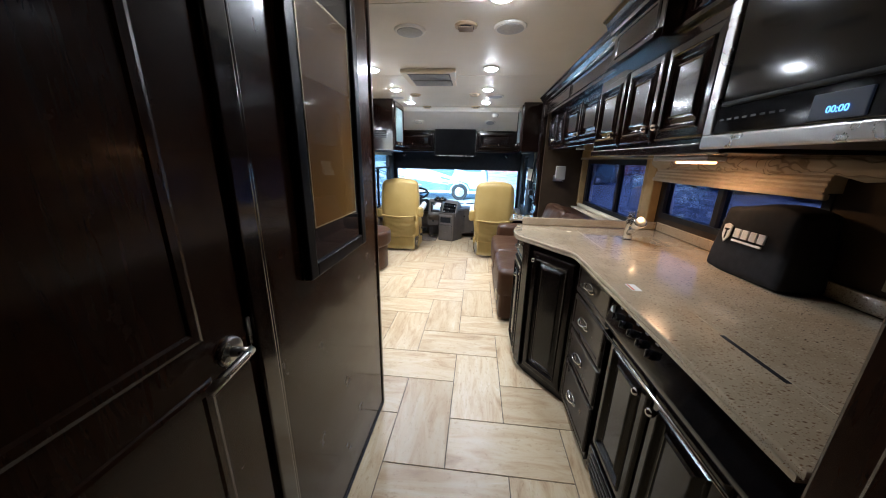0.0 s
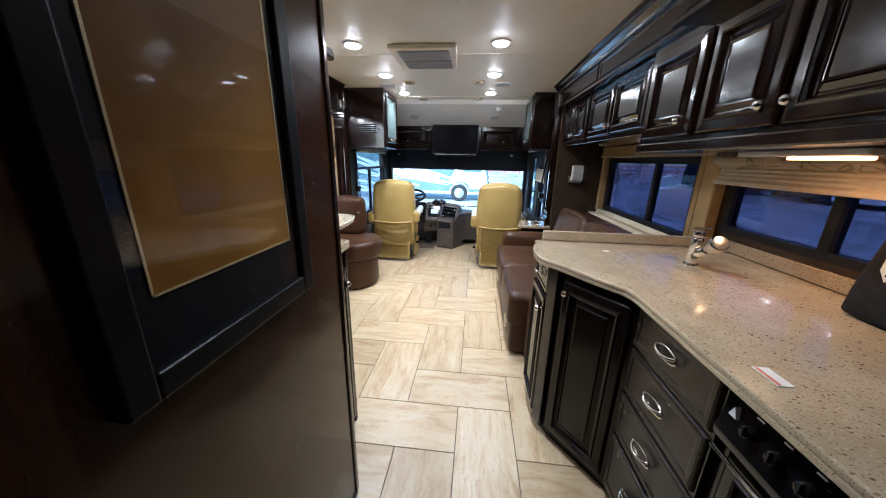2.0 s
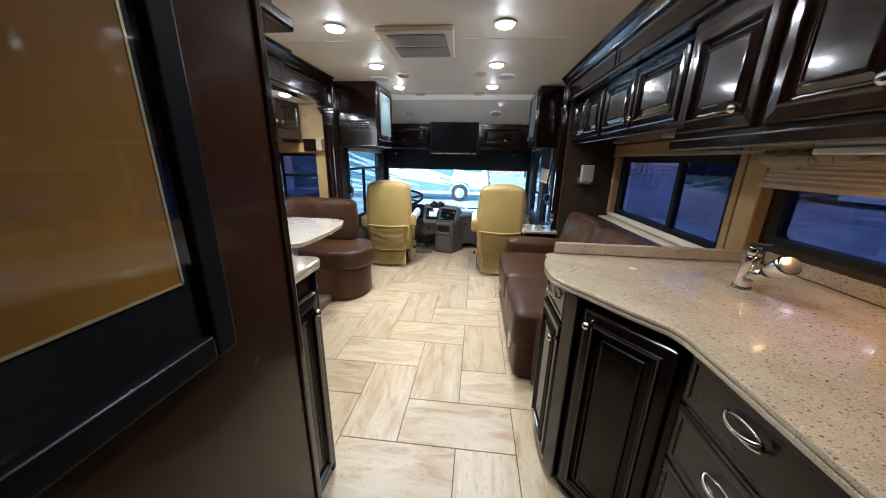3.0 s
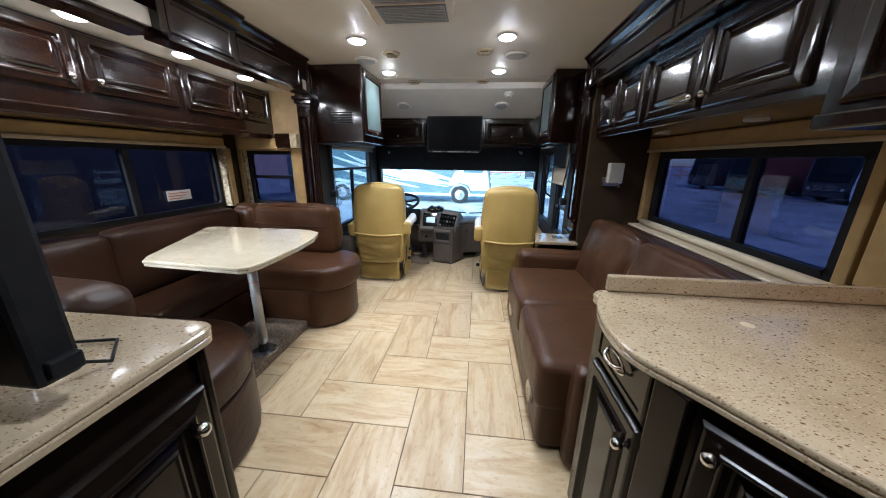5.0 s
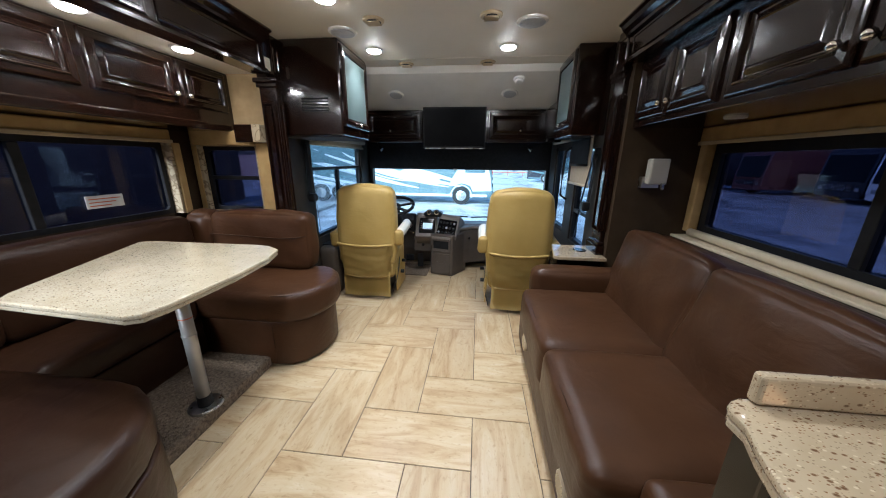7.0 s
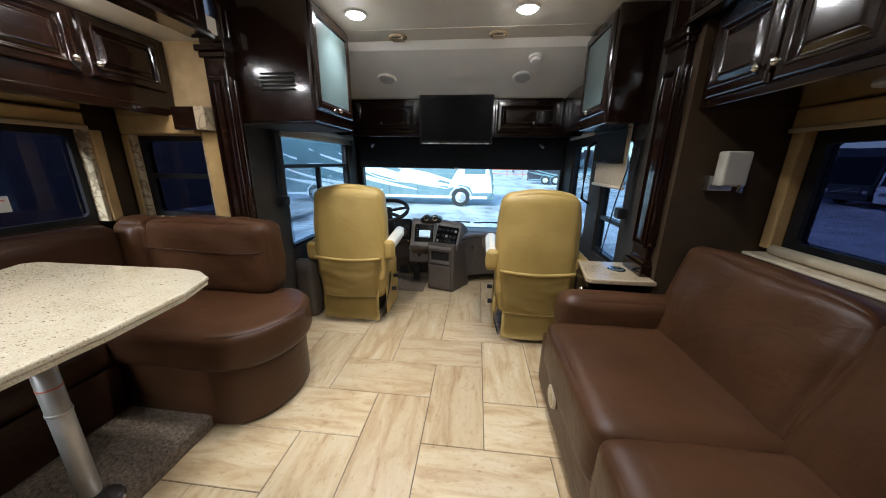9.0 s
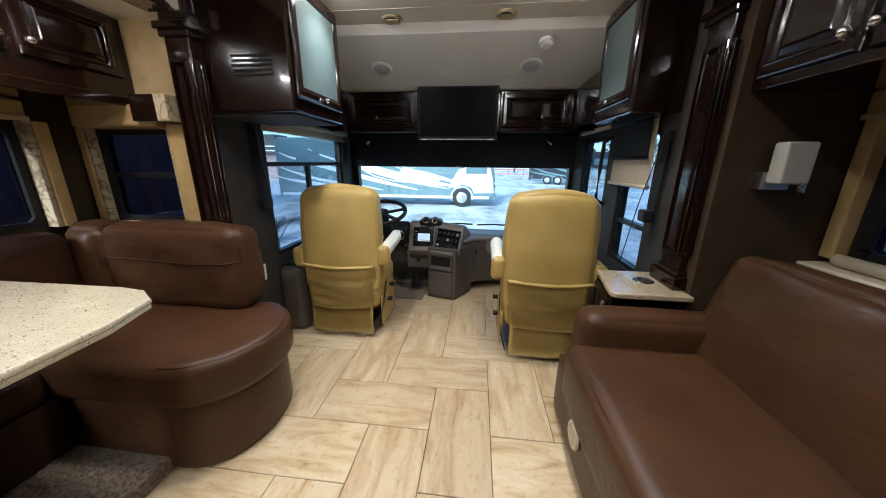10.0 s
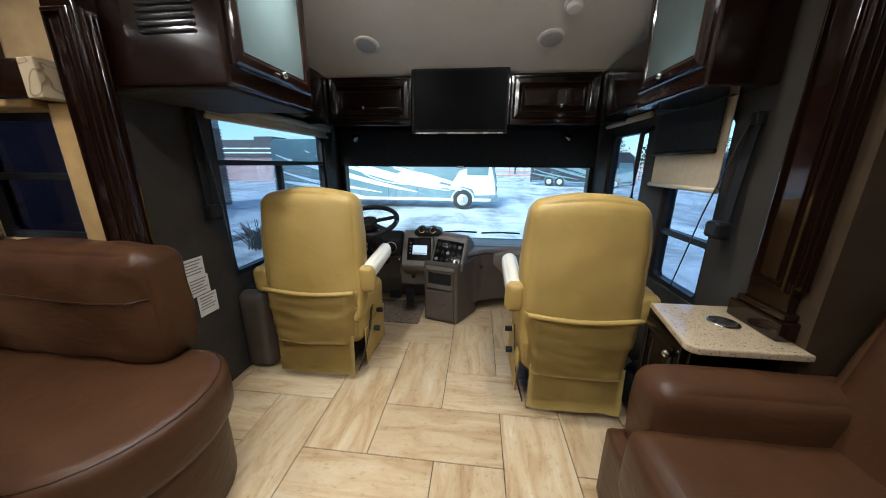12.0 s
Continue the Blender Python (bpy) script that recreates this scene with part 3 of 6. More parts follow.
# ---- hall: door, lever, picture ----
d = tagged(part("door_1", box(-0.222, -0.209, -0.05, 0.70, 0.03, 1.98, 0.003), PANELW), "closed dark wood hall door", "", "", "structure")
for z0, z1 in ((0.12, 1.02), (1.10, 1.90)):
    part("panel", put(rings_mesh(0.54, z1 - z0, flat_panel(0.5, z1 - z0), 0.004), pose(-0.2085, 0.325, (z0 + z1) / 2, 0, 0, 180)), PANELW, d)
h = part("door_handle", cyl((-0.209, 0.645, 1.045), (-0.197, 0.645, 1.045), 0.032, 0.029, 24, 0.003), STEEL, d, "brushed steel lever handle", True)
bm = cyl((-0.197, 0.645, 1.045), (-0.165, 0.645, 1.045), 0.011, n=14)
part("lever", tube([(-0.165, 0.655, 1.046), (-0.160, 0.63, 1.046), (-0.160, 0.58, 1.040), (-0.163, 0.545, 1.032)], 0.0095, 10, bm), STEEL, h, "", True)
part("strike", box(-0.211, -0.204, 0.703, 0.712, 1.02, 1.09, 0.002), STEEL, d)
setting("trim", box(-0.216, -0.196, 0.715, 0.775, 0, 2.02, 0.006, 3), WOOD, "dark wood door casing")
setting("trim", box(-0.216, -0.200, 0.775, 0.787, 0, 2.02, 0.004, 3), WOOD, "dark wood door casing bead")
setting("baseboard", box(-0.217, -0.207, 0.79, 1.64, 0.0, 0.012, 0.002), BLACKPL, "thin dark strip along the partition foot")
setting("trim", box(-0.222, -0.208, 1.637, 1.662, 0, 2.18, 0.005, 3), WOODL, "rounded red-brown wood corner bead")

pic = thing("framed_picture", (-0.2, 1.2, 1.1), "black-framed ochre print under glass with charcoal mat", "picture")
PY0, PY1, PZ0, PZ1 = 0.955, 1.43, 1.075, 2.02
for y0, y1, z0, z1 in ((PY0, PY0 + 0.045, PZ0, PZ1), (PY1 - 0.045, PY1, PZ0, PZ1), (PY0 + 0.045, PY1 - 0.045, PZ0, PZ0 + 0.045), (PY0 + 0.045, PY1 - 0.045, PZ1 - 0.045, PZ1)):
    part("frame", box(-0.215, -0.188, y0, y1, z0, z1, 0.005, 3), FRAMEB, pic)
part("mat_board", box(-0.213, -0.204, PY0 + 0.04, PY1 - 0.04, PZ0 + 0.04, PZ1 - 0.04), MATTM, pic)
AY0, AY1, AZ0, AZ1 = 1.03, 1.365, 1.222, 1.875
for y0, y1, z0, z1 in ((AY0, AY0 + 0.004, AZ0, AZ1), (AY1 - 0.004, AY1, AZ0, AZ1), (AY0, AY1, AZ0, AZ0 + 0.004), (AY0, AY1, AZ1 - 0.004, AZ1)):
    part("fillet", box(-0.205, -0.2015, y0, y1, z0, z1), GOLDL, pic)
part("print", box(-0.205, -0.2025, AY0 + 0.004, AY1 - 0.004, AZ0 + 0.004, AZ1 - 0.004), ARTM, pic, "ochre print")
pane(pic, box(-0.1985, -0.1965, PY0 + 0.03, PY1 - 0.03, PZ0 + 0.03, PZ1 - 0.03), PICGL)

# ---- hutch beside the partition ----
hutch = thing("hutch_cabinet", (-0.85, 1.85, 0), "dark wood base cabinet under a quartz top", "cabinet")
part("body", box(-1.38, -0.36, 1.66, 2.00, 0.0, 1.01, 0.004), BASEW, hutch)
door_part("door", hutch, (-0.352, 1.83, 0.50), 0.32, 0.86, 180, BASEW, raised, (-0.11, 0.36))
part("corner_post", box(-0.372, -0.345, 1.985, 2.012, 0.02, 1.01, 0.008, 3), BASEW, hutch)
def slab(pts, z0, z1, bev=0.008):
    bm = prism(pts, z0, z1, "z")
    es = [e for e in bm.edges if abs(e.verts[0].co.z - e.verts[1].co.z) < 1e-6]
    bmesh.ops.bevel(bm, geom=es, offset=bev, segments=3, profile=0.5, affect="EDGES")
    return bm


def ogee(name, pts, z1, material, label, category, thick=0.036):
    """A stone top whose edge is a rounded upper lip over a stepped lower one."""
    bm = slab(pts, z1 - thick * 0.55, z1, 0.007)
    cx = sum(p[0] for p in pts) / len(pts)
    cy = sum(p[1] for p in pts) / len(pts)
    low = [(p[0] + (cx - p[0]) * 0.006, p[1] + (cy - p[1]) * 0.006) for p in pts]
    bm2 = slab(low, z1 - thick, z1 - thick * 0.55 + 0.001, 0.005)
    t = thing(name, (cx, cy, z1), label, category)
    part("slab", bm, material, t)
    part("stepped_edge", bm2, material, t)
    return t


def arc(cx, cy, r, a0, a1, n=6):
    return [(cx + r * math.cos(radians(a0 + (a1 - a0) * k / n)), cy + r * math.sin(radians(a0 + (a1 - a0) * k / n))) for k in range(n + 1)]


ogee("stone_counter", [(-1.38, 1.66), (-0.325, 1.66)] + arc(-0.365, 1.995, 0.04, 0, 90) + [(-1.38, 2.035)], 1.05, QUARTZ, "beige speckled quartz hutch top", "countertop")
up = thing("hutch_upper_cabinet", (-0.85, 1.85, 1.8), "dark wood upper cabinet above the hutch", "cabinet")
part("body", box(-1.38, -0.38, 1.66, 1.98, 1.83, 2.178, 0.004), WOOD, up)
part("cornice", box(-1.38, -0.345, 1.66, 2.03, 1.79, 1.83, 0.010, 3), WOOD, up)
tv2 = thing("hutch_television", (-0.8, 1.80, 1.09), "black television standing on the hutch", "television")
part("case", box(-1.25, -0.325, 1.765, 1.815, 1.10, 1.76, 0.008), BLACKPL, tv2)
part("screen", box(-1.23, -0.345, 1.815, 1.818, 1.12, 1.74), TVM, tv2)
part("stand", box(-1.0, -0.62, 1.72, 1.86, 1.052, 1.064, 0.004), BLACKPL, tv2)
part("neck", box(-0.86, -0.76, 1.775, 1.80, 1.06, 1.12, 0.004), BLACKPL, tv2)
part("corner_clip", box(-0.328, -0.314, 1.775, 1.81, 1.11, 1.135, 0.003), BLACKPL, tv2)
whole("power_cord", tube([(-0.72, 1.73, 1.056), (-0.60, 1.90, 1.056), (-0.45, 1.94, 1.056), (-0.385, 1.88, 1.058), (-0.38, 1.81, 1.105)], 0.003, 6), BLACKPL, "thin black power cord on the hutch top", "cord", smooth=True)

# ---- galley ----
X0 = 0.86
FACE = [(X0, 0.10), (X0, 1.78), (0.655, 2.06), (0.625, 2.12), (0.625, 2.51)]
base = thing("galley_base_cabinet", (1.2, 1.6, 0), "dark wood galley base cabinet with an angled front", "cabinet")
part("body", prism([(p[0] + 0.012, p[1]) for p in FACE[1:]] + [(1.62, 2.51), (1.62, 1.78)], 0.05, 0.935, "z"), BASEW, base)
part("plinth", prism([(p[0] + 0.035, p[1] - 0.005) for p in FACE[1:]] + [(1.60, 2.50), (1.60, 1.80)], 0.0, 0.052, "z"), BASEW, base)
ang = math.degrees(math.atan2(FACE[2][0] - FACE[1][0], FACE[2][1] - FACE[1][1]))
mid = ((FACE[1][0] + FACE[2][0]) / 2, (FACE[1][1] + FACE[2][1]) / 2)
door_part("door", base, (mid[0] + 0.006, mid[1] + 0.0, 0.485), 0.315, 0.83, -ang, BASEW, raised, (0.125, 0.365))
def cup_pull(m, parent):
    """A bowed bin pull on a rim plate, facing -x."""
    pts = []
    for k in range(13):
        a = math.pi * k / 12
        pts.append(m @ Vector((-0.006 - 0.024 * math.sin(a), 0.046 * math.cos(a), 0.012 - 0.010 * math.sin(a))))
    bm = tube(pts, 0.0055, 8)
    ring = [m @ Vector((-0.007, 0.050 * math.cos(2 * math.pi * k / 20), 0.021 * math.sin(2 * math.pi * k / 20))) for k in range(21)]
    bm = tube(ring, 0.0035, 6, bm)
    part("pull", bm, CHROME, parent, "bowed nickel pull", True)


dd = part("drawer", put(rings_mesh(0.30, 0.15, flat_panel(0.30, 0.15)), pose(0.623, 2.285, 0.855)), BASEW, base)
cup_pull(pose(0.617, 2.285, 0.855), dd)
door_part("door", base, (0.623, 2.285, 0.42), 0.30, 0.69, 0, BASEW, raised, (-0.115, 0.27))
part("corner_post", prism([(0.640, 2.052), (0.668, 2.062), (0.645, 2.128), (0.617, 2.128)], 0.05, 0.935, "z", 0.004), BASEW, base)

drw = thing("drawer_unit", (1.2, 1.6, 0), "four-drawer dark wood galley unit", "cabinet")
part("body", box(X0 + 0.012, 1.60, 1.36, 1.778, 0.05, 0.935), BASEW, drw)
part("plinth", box(X0 + 0.05, 1.60, 1.36, 1.778, 0.0, 0.05), BASEW, drw)
for k, (z0, z1) in enumerate(((0.765, 0.925), (0.56, 0.745), (0.355, 0.54), (0.08, 0.335))):
    dr = part("drawer", put(rings_mesh(0.40, z1 - z0, flat_panel(0.40, z1 - z0)), pose(X0 + 0.008, 1.57, (z0 + z1) / 2)), DRAWERW, drw)
    cup_pull(pose(X0 + 0.002, 1.57, (z0 + z1) / 2 + 0.01), dr)

cook = thing("cooktop_cabinet", (1.2, 0.9, 0), "cabinet with black cooker controls above two doors", "cabinet")
part("body", box(X0 + 0.03, 1.60, 0.57, 1.358, 0.05, 0.935), BASEW, cook)
part("control_panel", prism([(X0 + 0.05, 0.930), (X0 + 0.020, 0.930), (X0 + 0.006, 0.922), (X0 - 0.016, 0.815), (X0 - 0.012, 0.795), (X0 + 0.05, 0.79)], 0.575, 1.345, "y", 0.004), BLACKGL, cook, "glossy black control panel")
for yy in (1.265, 1.205, 1.145, 1.085, 1.025):
    kb = part("dial", cyl((X0 + 0.001, yy, 0.868), (X0 - 0.024, yy, 0.875), 0.0165, 0.013, 20, 0.003), BLACKGL, cook, "black dial", True)
    part("pointer", box(X0 - 0.028, X0 - 0.020, yy - 0.0025, yy + 0.0025, 0.862, 0.888, 0.001), BLACKPL, kb)
    part("mark", box(X0 + 0.0005, X0 + 0.0035, yy - 0.008, yy + 0.008, 0.906, 0.9085), WHITEPR, cook)
part("badge", prism([(1.322, 0.872), (1.300, 0.872), (1.311, 0.898)], X0 - 0.012, X0 + 0.002, "x"), WHITEPR, cook)
part("rail", tube([(X0 + 0.02, 1.335, 0.775), (X0 - 0.018, 1.33, 0.772), (X0 - 0.018, 0.60, 0.772), (X0 + 0.02, 0.59, 0.775)], 0.0055, 8), CHROME, cook, "slim metal towel rail", True)
door_part("door", cook, (X0 + 0.026, 1.175, 0.485), 0.30, 0.56, 0, BASEW, raised, (-0.115, 0.22))
door_part("door", cook, (X0 + 0.026, 0.855, 0.485), 0.30, 0.56, 0, BASEW, raised, (0.115, 0.22))
part("grille", box(X0 + 0.012, X0 + 0.028, 0.62, 1.33, 0.06, 0.185, 0.004), BASEW, cook)
for k in range(4):
    part("slat", box(X0 + 0.004, X0 + 0.013, 0.66, 1.29, 0.078 + k * 0.027, 0.088 + k * 0.027, 0.002), DRAWERW, cook)

# worktop: straight, bent inwards at the sink, rounded at the end
top_pts = [(1.62, 0.57), (1.62, 2.535), (0.68, 2.535)] + arc(0.662, 2.478, 0.057, 90, 155, 4)[1:] + arc(1.06, 2.26, 0.495, 155, 188, 6) + arc(0.765, 2.235, 0.2, 195, 222, 4) + [(0.665, 2.035), (0.75, 1.905), (X0 - 0.040, 1.815), (X0 - 0.028, 1.775), (X0 - 0.025, 1.72), (X0 - 0.025, 0.57)]
ogee("worktop", top_pts, 0.968, QUARTZ, "beige speckled quartz galley worktop", "countertop", 0.034)
whole("backsplash", box(0.655, 1.615, 2.510, 2.533, 0.969, 1.027, 0.008, 3), QUARTZ, "low speckled quartz upstand at the worktop end", "backsplash")
whole("backsplash", box(1.612, 1.636, 0.57, 2.508, 0.969, 1.030, 0.006, 3), QUARTZ, "low speckled quartz upstand along the wall", "backsplash")
# flush stone covers over sink and hob, with their finger slots
for x0, x1, y0, y1 in ((1.02, 1.42, 1.90, 2.40), (1.02, 1.50, 0.55, 1.12)):
    cv = thing("stone_cover", ((x0 + x1) / 2, (y0 + y1) / 2, 0.968), "flush speckled quartz cover set in the worktop", "cover", "worktop covers")
    part("joint", box(x0 - 0.0012, x1 + 0.0012, y0 - 0.0012, y1 + 0.0012, 0.9665, 0.9684), TANPL, cv)
    part("lid", box(x0, x1, y0, y1, 0.9665, 0.9688), QUARTZ, cv)
bm = cyl((0.95, 2.33, 0.966), (0.95, 2.33, 0.9689), 0.016, n=20)
whole("plug_hole", bm, TANPL, "small tan finger hole in the worktop", "hole")
whole("finger_slot", box(1.005, 1.018, 0.80, 1.00, 0.967, 0.9694, 0.001, 1), BAGM, "dark finger slot beside the hob cover", "slot")
st = thing("warning_sticker", (0.93, 1.33, 0.97), "small white and red sticker on the worktop", "sticker")
part("paper", box(0.905, 0.94, 1.30, 1.365, 0.968, 0.9698), PAPER, st)
part("stripe", box(0.908, 0.915, 1.303, 1.362, 0.9698, 0.9704), REDPR, st)

fa = thing("faucet", (1.265, 2.165, 0.968), "chrome single-lever kitchen faucet", "faucet")
part("base_ring", cyl((1.265, 2.165, 0.968), (1.265, 2.165, 0.978), 0.031, 0.028, 24, 0.002), CHROME, fa, "", True)
part("body", cyl((1.265, 2.165, 0.976), (1.256, 2.145, 1.105), 0.0245, 0.0235, 24, 0.003), CHROME, fa, "", True)
part("cap", cyl((1.2558, 2.1445, 1.108), (1.2535, 2.140, 1.138), 0.0235, 0.018, 24, 0.004), CHROME, fa, "", True)
part("lever", strap([(1.243, 2.155, 1.143), (1.252, 2.132, 1.150), (1.262, 2.100, 1.155)], 0.024, 0.006, (0.9, 0.4, 0)), CHROME, fa, "flat chrome lever")
part("spout", cyl((1.262, 2.158, 1.008), (1.248, 2.068, 1.066), 0.0175, 0.0185, 20), CHROME, fa, "", True)
part("collar", cyl((1.2478, 2.0674, 1.0664), (1.246, 2.056, 1.074), 0.0200, 0.0205, 20, 0.002), BLACKPL, fa, "", True)
part("spray_head", cyl((1.246, 2.056, 1.074), (1.238, 1.992, 1.116), 0.025, 0.036, 24, 0.008), CHROME, fa, "", True)
part("nozzle", cyl((1.238, 1.992, 1.1155), (1.2372, 1.986, 1.119), 0.028, 0.027, 24, 0.001), STEEL, fa, "", True)

bag = thing("appliance_cover", (1.50, 1.55, 0.968), "soft black nylon appliance cover with a white emblem", "cover")
bm = cushion(1.43, 1.608, 1.34, 1.725, 0.970, 1.272, 0.022, 0.010, 9, 0.008, None, 3.0)
for vt in bm.verts:
    u = (vt.co.z - 0.97) / 0.305
    vt.co.x += 0.022 * u * (1.608 - vt.co.x) / 0.178
    vt.co.y = 1.50 + (vt.co.y - 1.50) * (1 - 0.14 * u)
    vt.co.z += 0.012 * u * math.sin(vt.co.y * 14)
part("cover", bm, BAGM, bag, "", True)
mb = pose(1.428, 1.535, 1.14, 0, 5, 0)
sh = [(0.115, 0.04), (0.115, -0.005), (0.095, -0.035), (0.075, -0.005), (0.075, 0.04), (0.095, 0.048)]
part("emblem", put(prism(sh, -0.004, 0.002, "x"), mb), WHITEPR, bag, "white shield-shaped emblem")
part("emblem_bar", put(box(-0.0055, -0.0035, 0.083, 0.107, 0.018, 0.026), mb), BAGM, bag)
part("emblem_bar", put(box(-0.0055, -0.0035, 0.091, 0.098, -0.02, 0.018), mb), BAGM, bag)
for k in range(4):
    y0 = 0.055 - k * 0.040
    part("wordmark_bar", put(box(-0.004, 0.002, y0 - 0.030, y0, -0.004, 0.034), mb), WHITEPR, bag)
part("wordmark_line", put(box(-0.004, 0.002, -0.09, 0.055, -0.022, -0.014), mb), WHITEPR, bag)

# wall tiles behind the hob
for k in range(6):
    for j in range(3):
        y0 = 0.42 + k * 0.135
        z0 = 1.05 + j * 0.135
        if k > 4 and j > 0:
            continue
        whole("wall_tile", box(WALL_R - 0.012, WALL_R + 0.001, y0, y0 + 0.128, z0, z0 + 0.128, 0.004), STONET, "tumbled brown stone wall tile", "tile", "galley wall tiles")

fr = thing("fridge_cabinet", (1.2, 0.0, 0), "tall dark wood refrigerator cabinet closing the galley", "cabinet")
part("body", box(0.83, 1.635, -1.0, 0.565, 0.0, 2.178, 0.008, 3), PANELW, fr)
part("door", box(0.815, 0.832, -0.95, 0.50, 0.10, 1.95, 0.006), PANELW, fr)

# upper cabinets over the galley
ug = thing("galley_upper_cabinet", (1.35, 1.85, 1.48), "glossy dark wood upper cabinet with raised-panel doors", "cabinet")
part("body", box(1.075, WALL_R, 1.266, 2.46, 1.475, 1.945, 0.004), WOODL, ug)
for y0, y1, kn in ((2.05, 2.41, -0.12), (1.695, 2.02, -0.13), (1.355, 1.675, 0.13)):
    door_part("door", ug, (1.068, (y0 + y1) / 2, 1.712), y1 - y0, 0.37, 0, WOOD, raised, (kn, -0.125))
part("bottom_rail", box(1.062, 1.08, 1.266, 2.462, 1.472, 1.512, 0.006), WOODL, ug)
lt = thing("under_cabinet_light", (1.25, 1.72, 1.45), "long glowing warm under-cabinet light", "light")
part("case", box(1.29, 1.37, 1.66, 2.10, 1.452, 1.474, 0.005), WHITEPL, lt)
part("lens", box(1.298, 1.362, 1.70, 1.90, 1.440, 1.453, 0.005), WARME, lt, "glowing warm lens")
la = bpy.data.lights.new("lamp", "AREA")
la.shape, la.size, la.size_y, la.energy, la.color = "RECTANGLE", 0.06, 0.20, 0.55, (1.0, 0.58, 0.28)
lo = new("lamp", la)
lo.location = (1.33, 1.82, 1.434)
lo.parent = lt
lo.matrix_parent_inverse = Matrix.Translation((-1.25, -1.72, -1.45))

us = thing("sofa_upper_cabinet", (1.4, 3.4, 1.58), "glossy dark wood upper cabinet over the sofa", "cabinet")
part("body", box(1.155, WALL_R, 2.462, 4.278, 1.575, 1.965, 0.004), WOODL, us)
for y0, y1, kn in ((3.91, 4.25, -0.14), (3.555, 3.89, 0.14), (3.06, 3.50, -0.19), (2.60, 3.04, 0.19)):
    door_part("door", us, (1.148, (y0 + y1) / 2, 1.772), y1 - y0, 0.33, 0, WOOD, raised, (kn, -0.105))
for yy in (3.75, 3.05, 2.6):
    pl = thing("puck_light", (1.38, yy, 1.57), "unlit white puck light under the cabinet", "light", "puck lights")
    part("rim", cyl((1.38, yy, 1.565), (1.38, yy, 1.578), 0.042, 0.046, 24, 0.003), LAMPSH, pl, "", True)

# fascia and crown along both slide-outs
def fascia(name, xw, side, y0, y1, z0, z1, panels, proud, label):
    """side -1: faces +x (left of the aisle), +1: faces -x."""
    t = thing(name, (xw, (y0 + y1) / 2, z0), label, "fascia")
    s = side
    a, b = sorted((xw, xw + s * 0.10))
    part("board", box(a, b, y0, y1, z0, z1, 0.004), WOODL, t)
    prof = [(0.0, z1), (-0.075, z1), (-0.078, z1 - 0.012), (-0.060, z1 - 0.020), (-0.050, z1 - 0.040), (-0.028, z1 - 0.058), (-0.024, z1 - 0.072), (0.0, z1 - 0.075)]
    part("crown", prism([(xw + s * p, z) for p, z in prof], y0, y1, "y"), WOODL, t)
    prof = [(0.0, z0 + 0.035), (-0.012, z0 + 0.032), (-0.020, z0 + 0.018), (-0.030, z0 + 0.012), (-0.030, z0 - 0.004), (0.0, z0 - 0.004)]
    part("lower_bead", prism([(xw + s * p, z) for p, z in prof], y0, y1, "y"), WOODL, t)
    for p0, p1 in panels:
        part("panel", put(rings_mesh(p1 - p0, z1 - z0 - 0.115, flat_panel(p1 - p0, z1 - z0 - 0.115), 0.004), pose(xw - s * 0.001, (p0 + p1) / 2, (z0 + z1) / 2 - 0.022, 0, 0, 0 if s > 0 else 180)), WOODL, t)
    return t


fascia("fascia", 1.08, 1, 2.18, 4.34, 1.95, 2.178, [(2.24, 3.22), (3.26, 4.28)], 0, "long dark wood fascia with crown moulding over the sofa")
fascia("fascia", 1.01, 1, 1.68, 2.179, 1.94, 2.178, [(1.72, 2.14)], 0, "proud dark wood fascia section over the galley")
fascia("fascia", 1.08, 1, 0.57, 1.679, 1.95, 2.178, [(0.62, 1.62)], 0, "dark wood fascia with crown moulding over the microwave")
fascia("fascia", -1.29, -1, 3.46, 4.24, 1.92, 2.178, [(3.50, 4.20)], 0, "dark wood fascia with crown moulding over the dinette")
fascia("fascia", -1.255, -1, 2.98, 3.459, 1.905, 2.178, [(3.02, 3.42)], 0, "proud dark wood fascia section over the dinette")
fascia("fascia", -1.33, -1, 1.66, 2.979, 1.92, 2.178, [(2.1, 2.94)], 0, "dark wood fascia with crown moulding beside the hutch")

mw = thing("microwave_oven", (1.3, 0.9, 1.49), "stainless steel microwave with black glass and blue clock", "microwave")
part("body", box(1.02, 1.60, 0.575, 1.262, 1.49, 1.905, 0.004), BLACKPL, mw)
for y0, y1, z0, z1 in ((0.575, 1.262, 1.485, 1.525), (0.575, 1.262, 1.885, 1.91), (1.222, 1.262, 1.525, 1.885), (0.575, 0.60, 1.525, 1.885)):
    part("trim", box(0.993, 1.022, y0, y1, z0, z1, 0.006, 3), STEEL, mw, "brushed steel trim")
part("window", box(1.002, 1.018, 0.60, 1.222, 1.61, 1.885, 0.003), BLACKGL, mw, "black glass door")
part("control_strip", box(0.998, 1.018, 0.60, 1.222, 1.525, 1.606, 0.004), BLACKGL, mw)
part("handle_edge", box(0.988, 1.0, 0.62, 1.20, 1.600, 1.612, 0.004), BLACKPL, mw)
dp = part("display", box(0.994, 0.999, 0.832, 0.938, 1.532, 1.584, 0.002), LCD, mw, "lit clock display")
fc = bpy.data.curves.new("clock_digits", "FONT")
fc.body, fc.size, fc.extrude, fc.align_x, fc.align_y = "00:00", 0.019, 0.0004, "CENTER", "CENTER"
fc.materials.append(DIGIT)
fo = new("clock_digits", fc)
fo.parent = dp
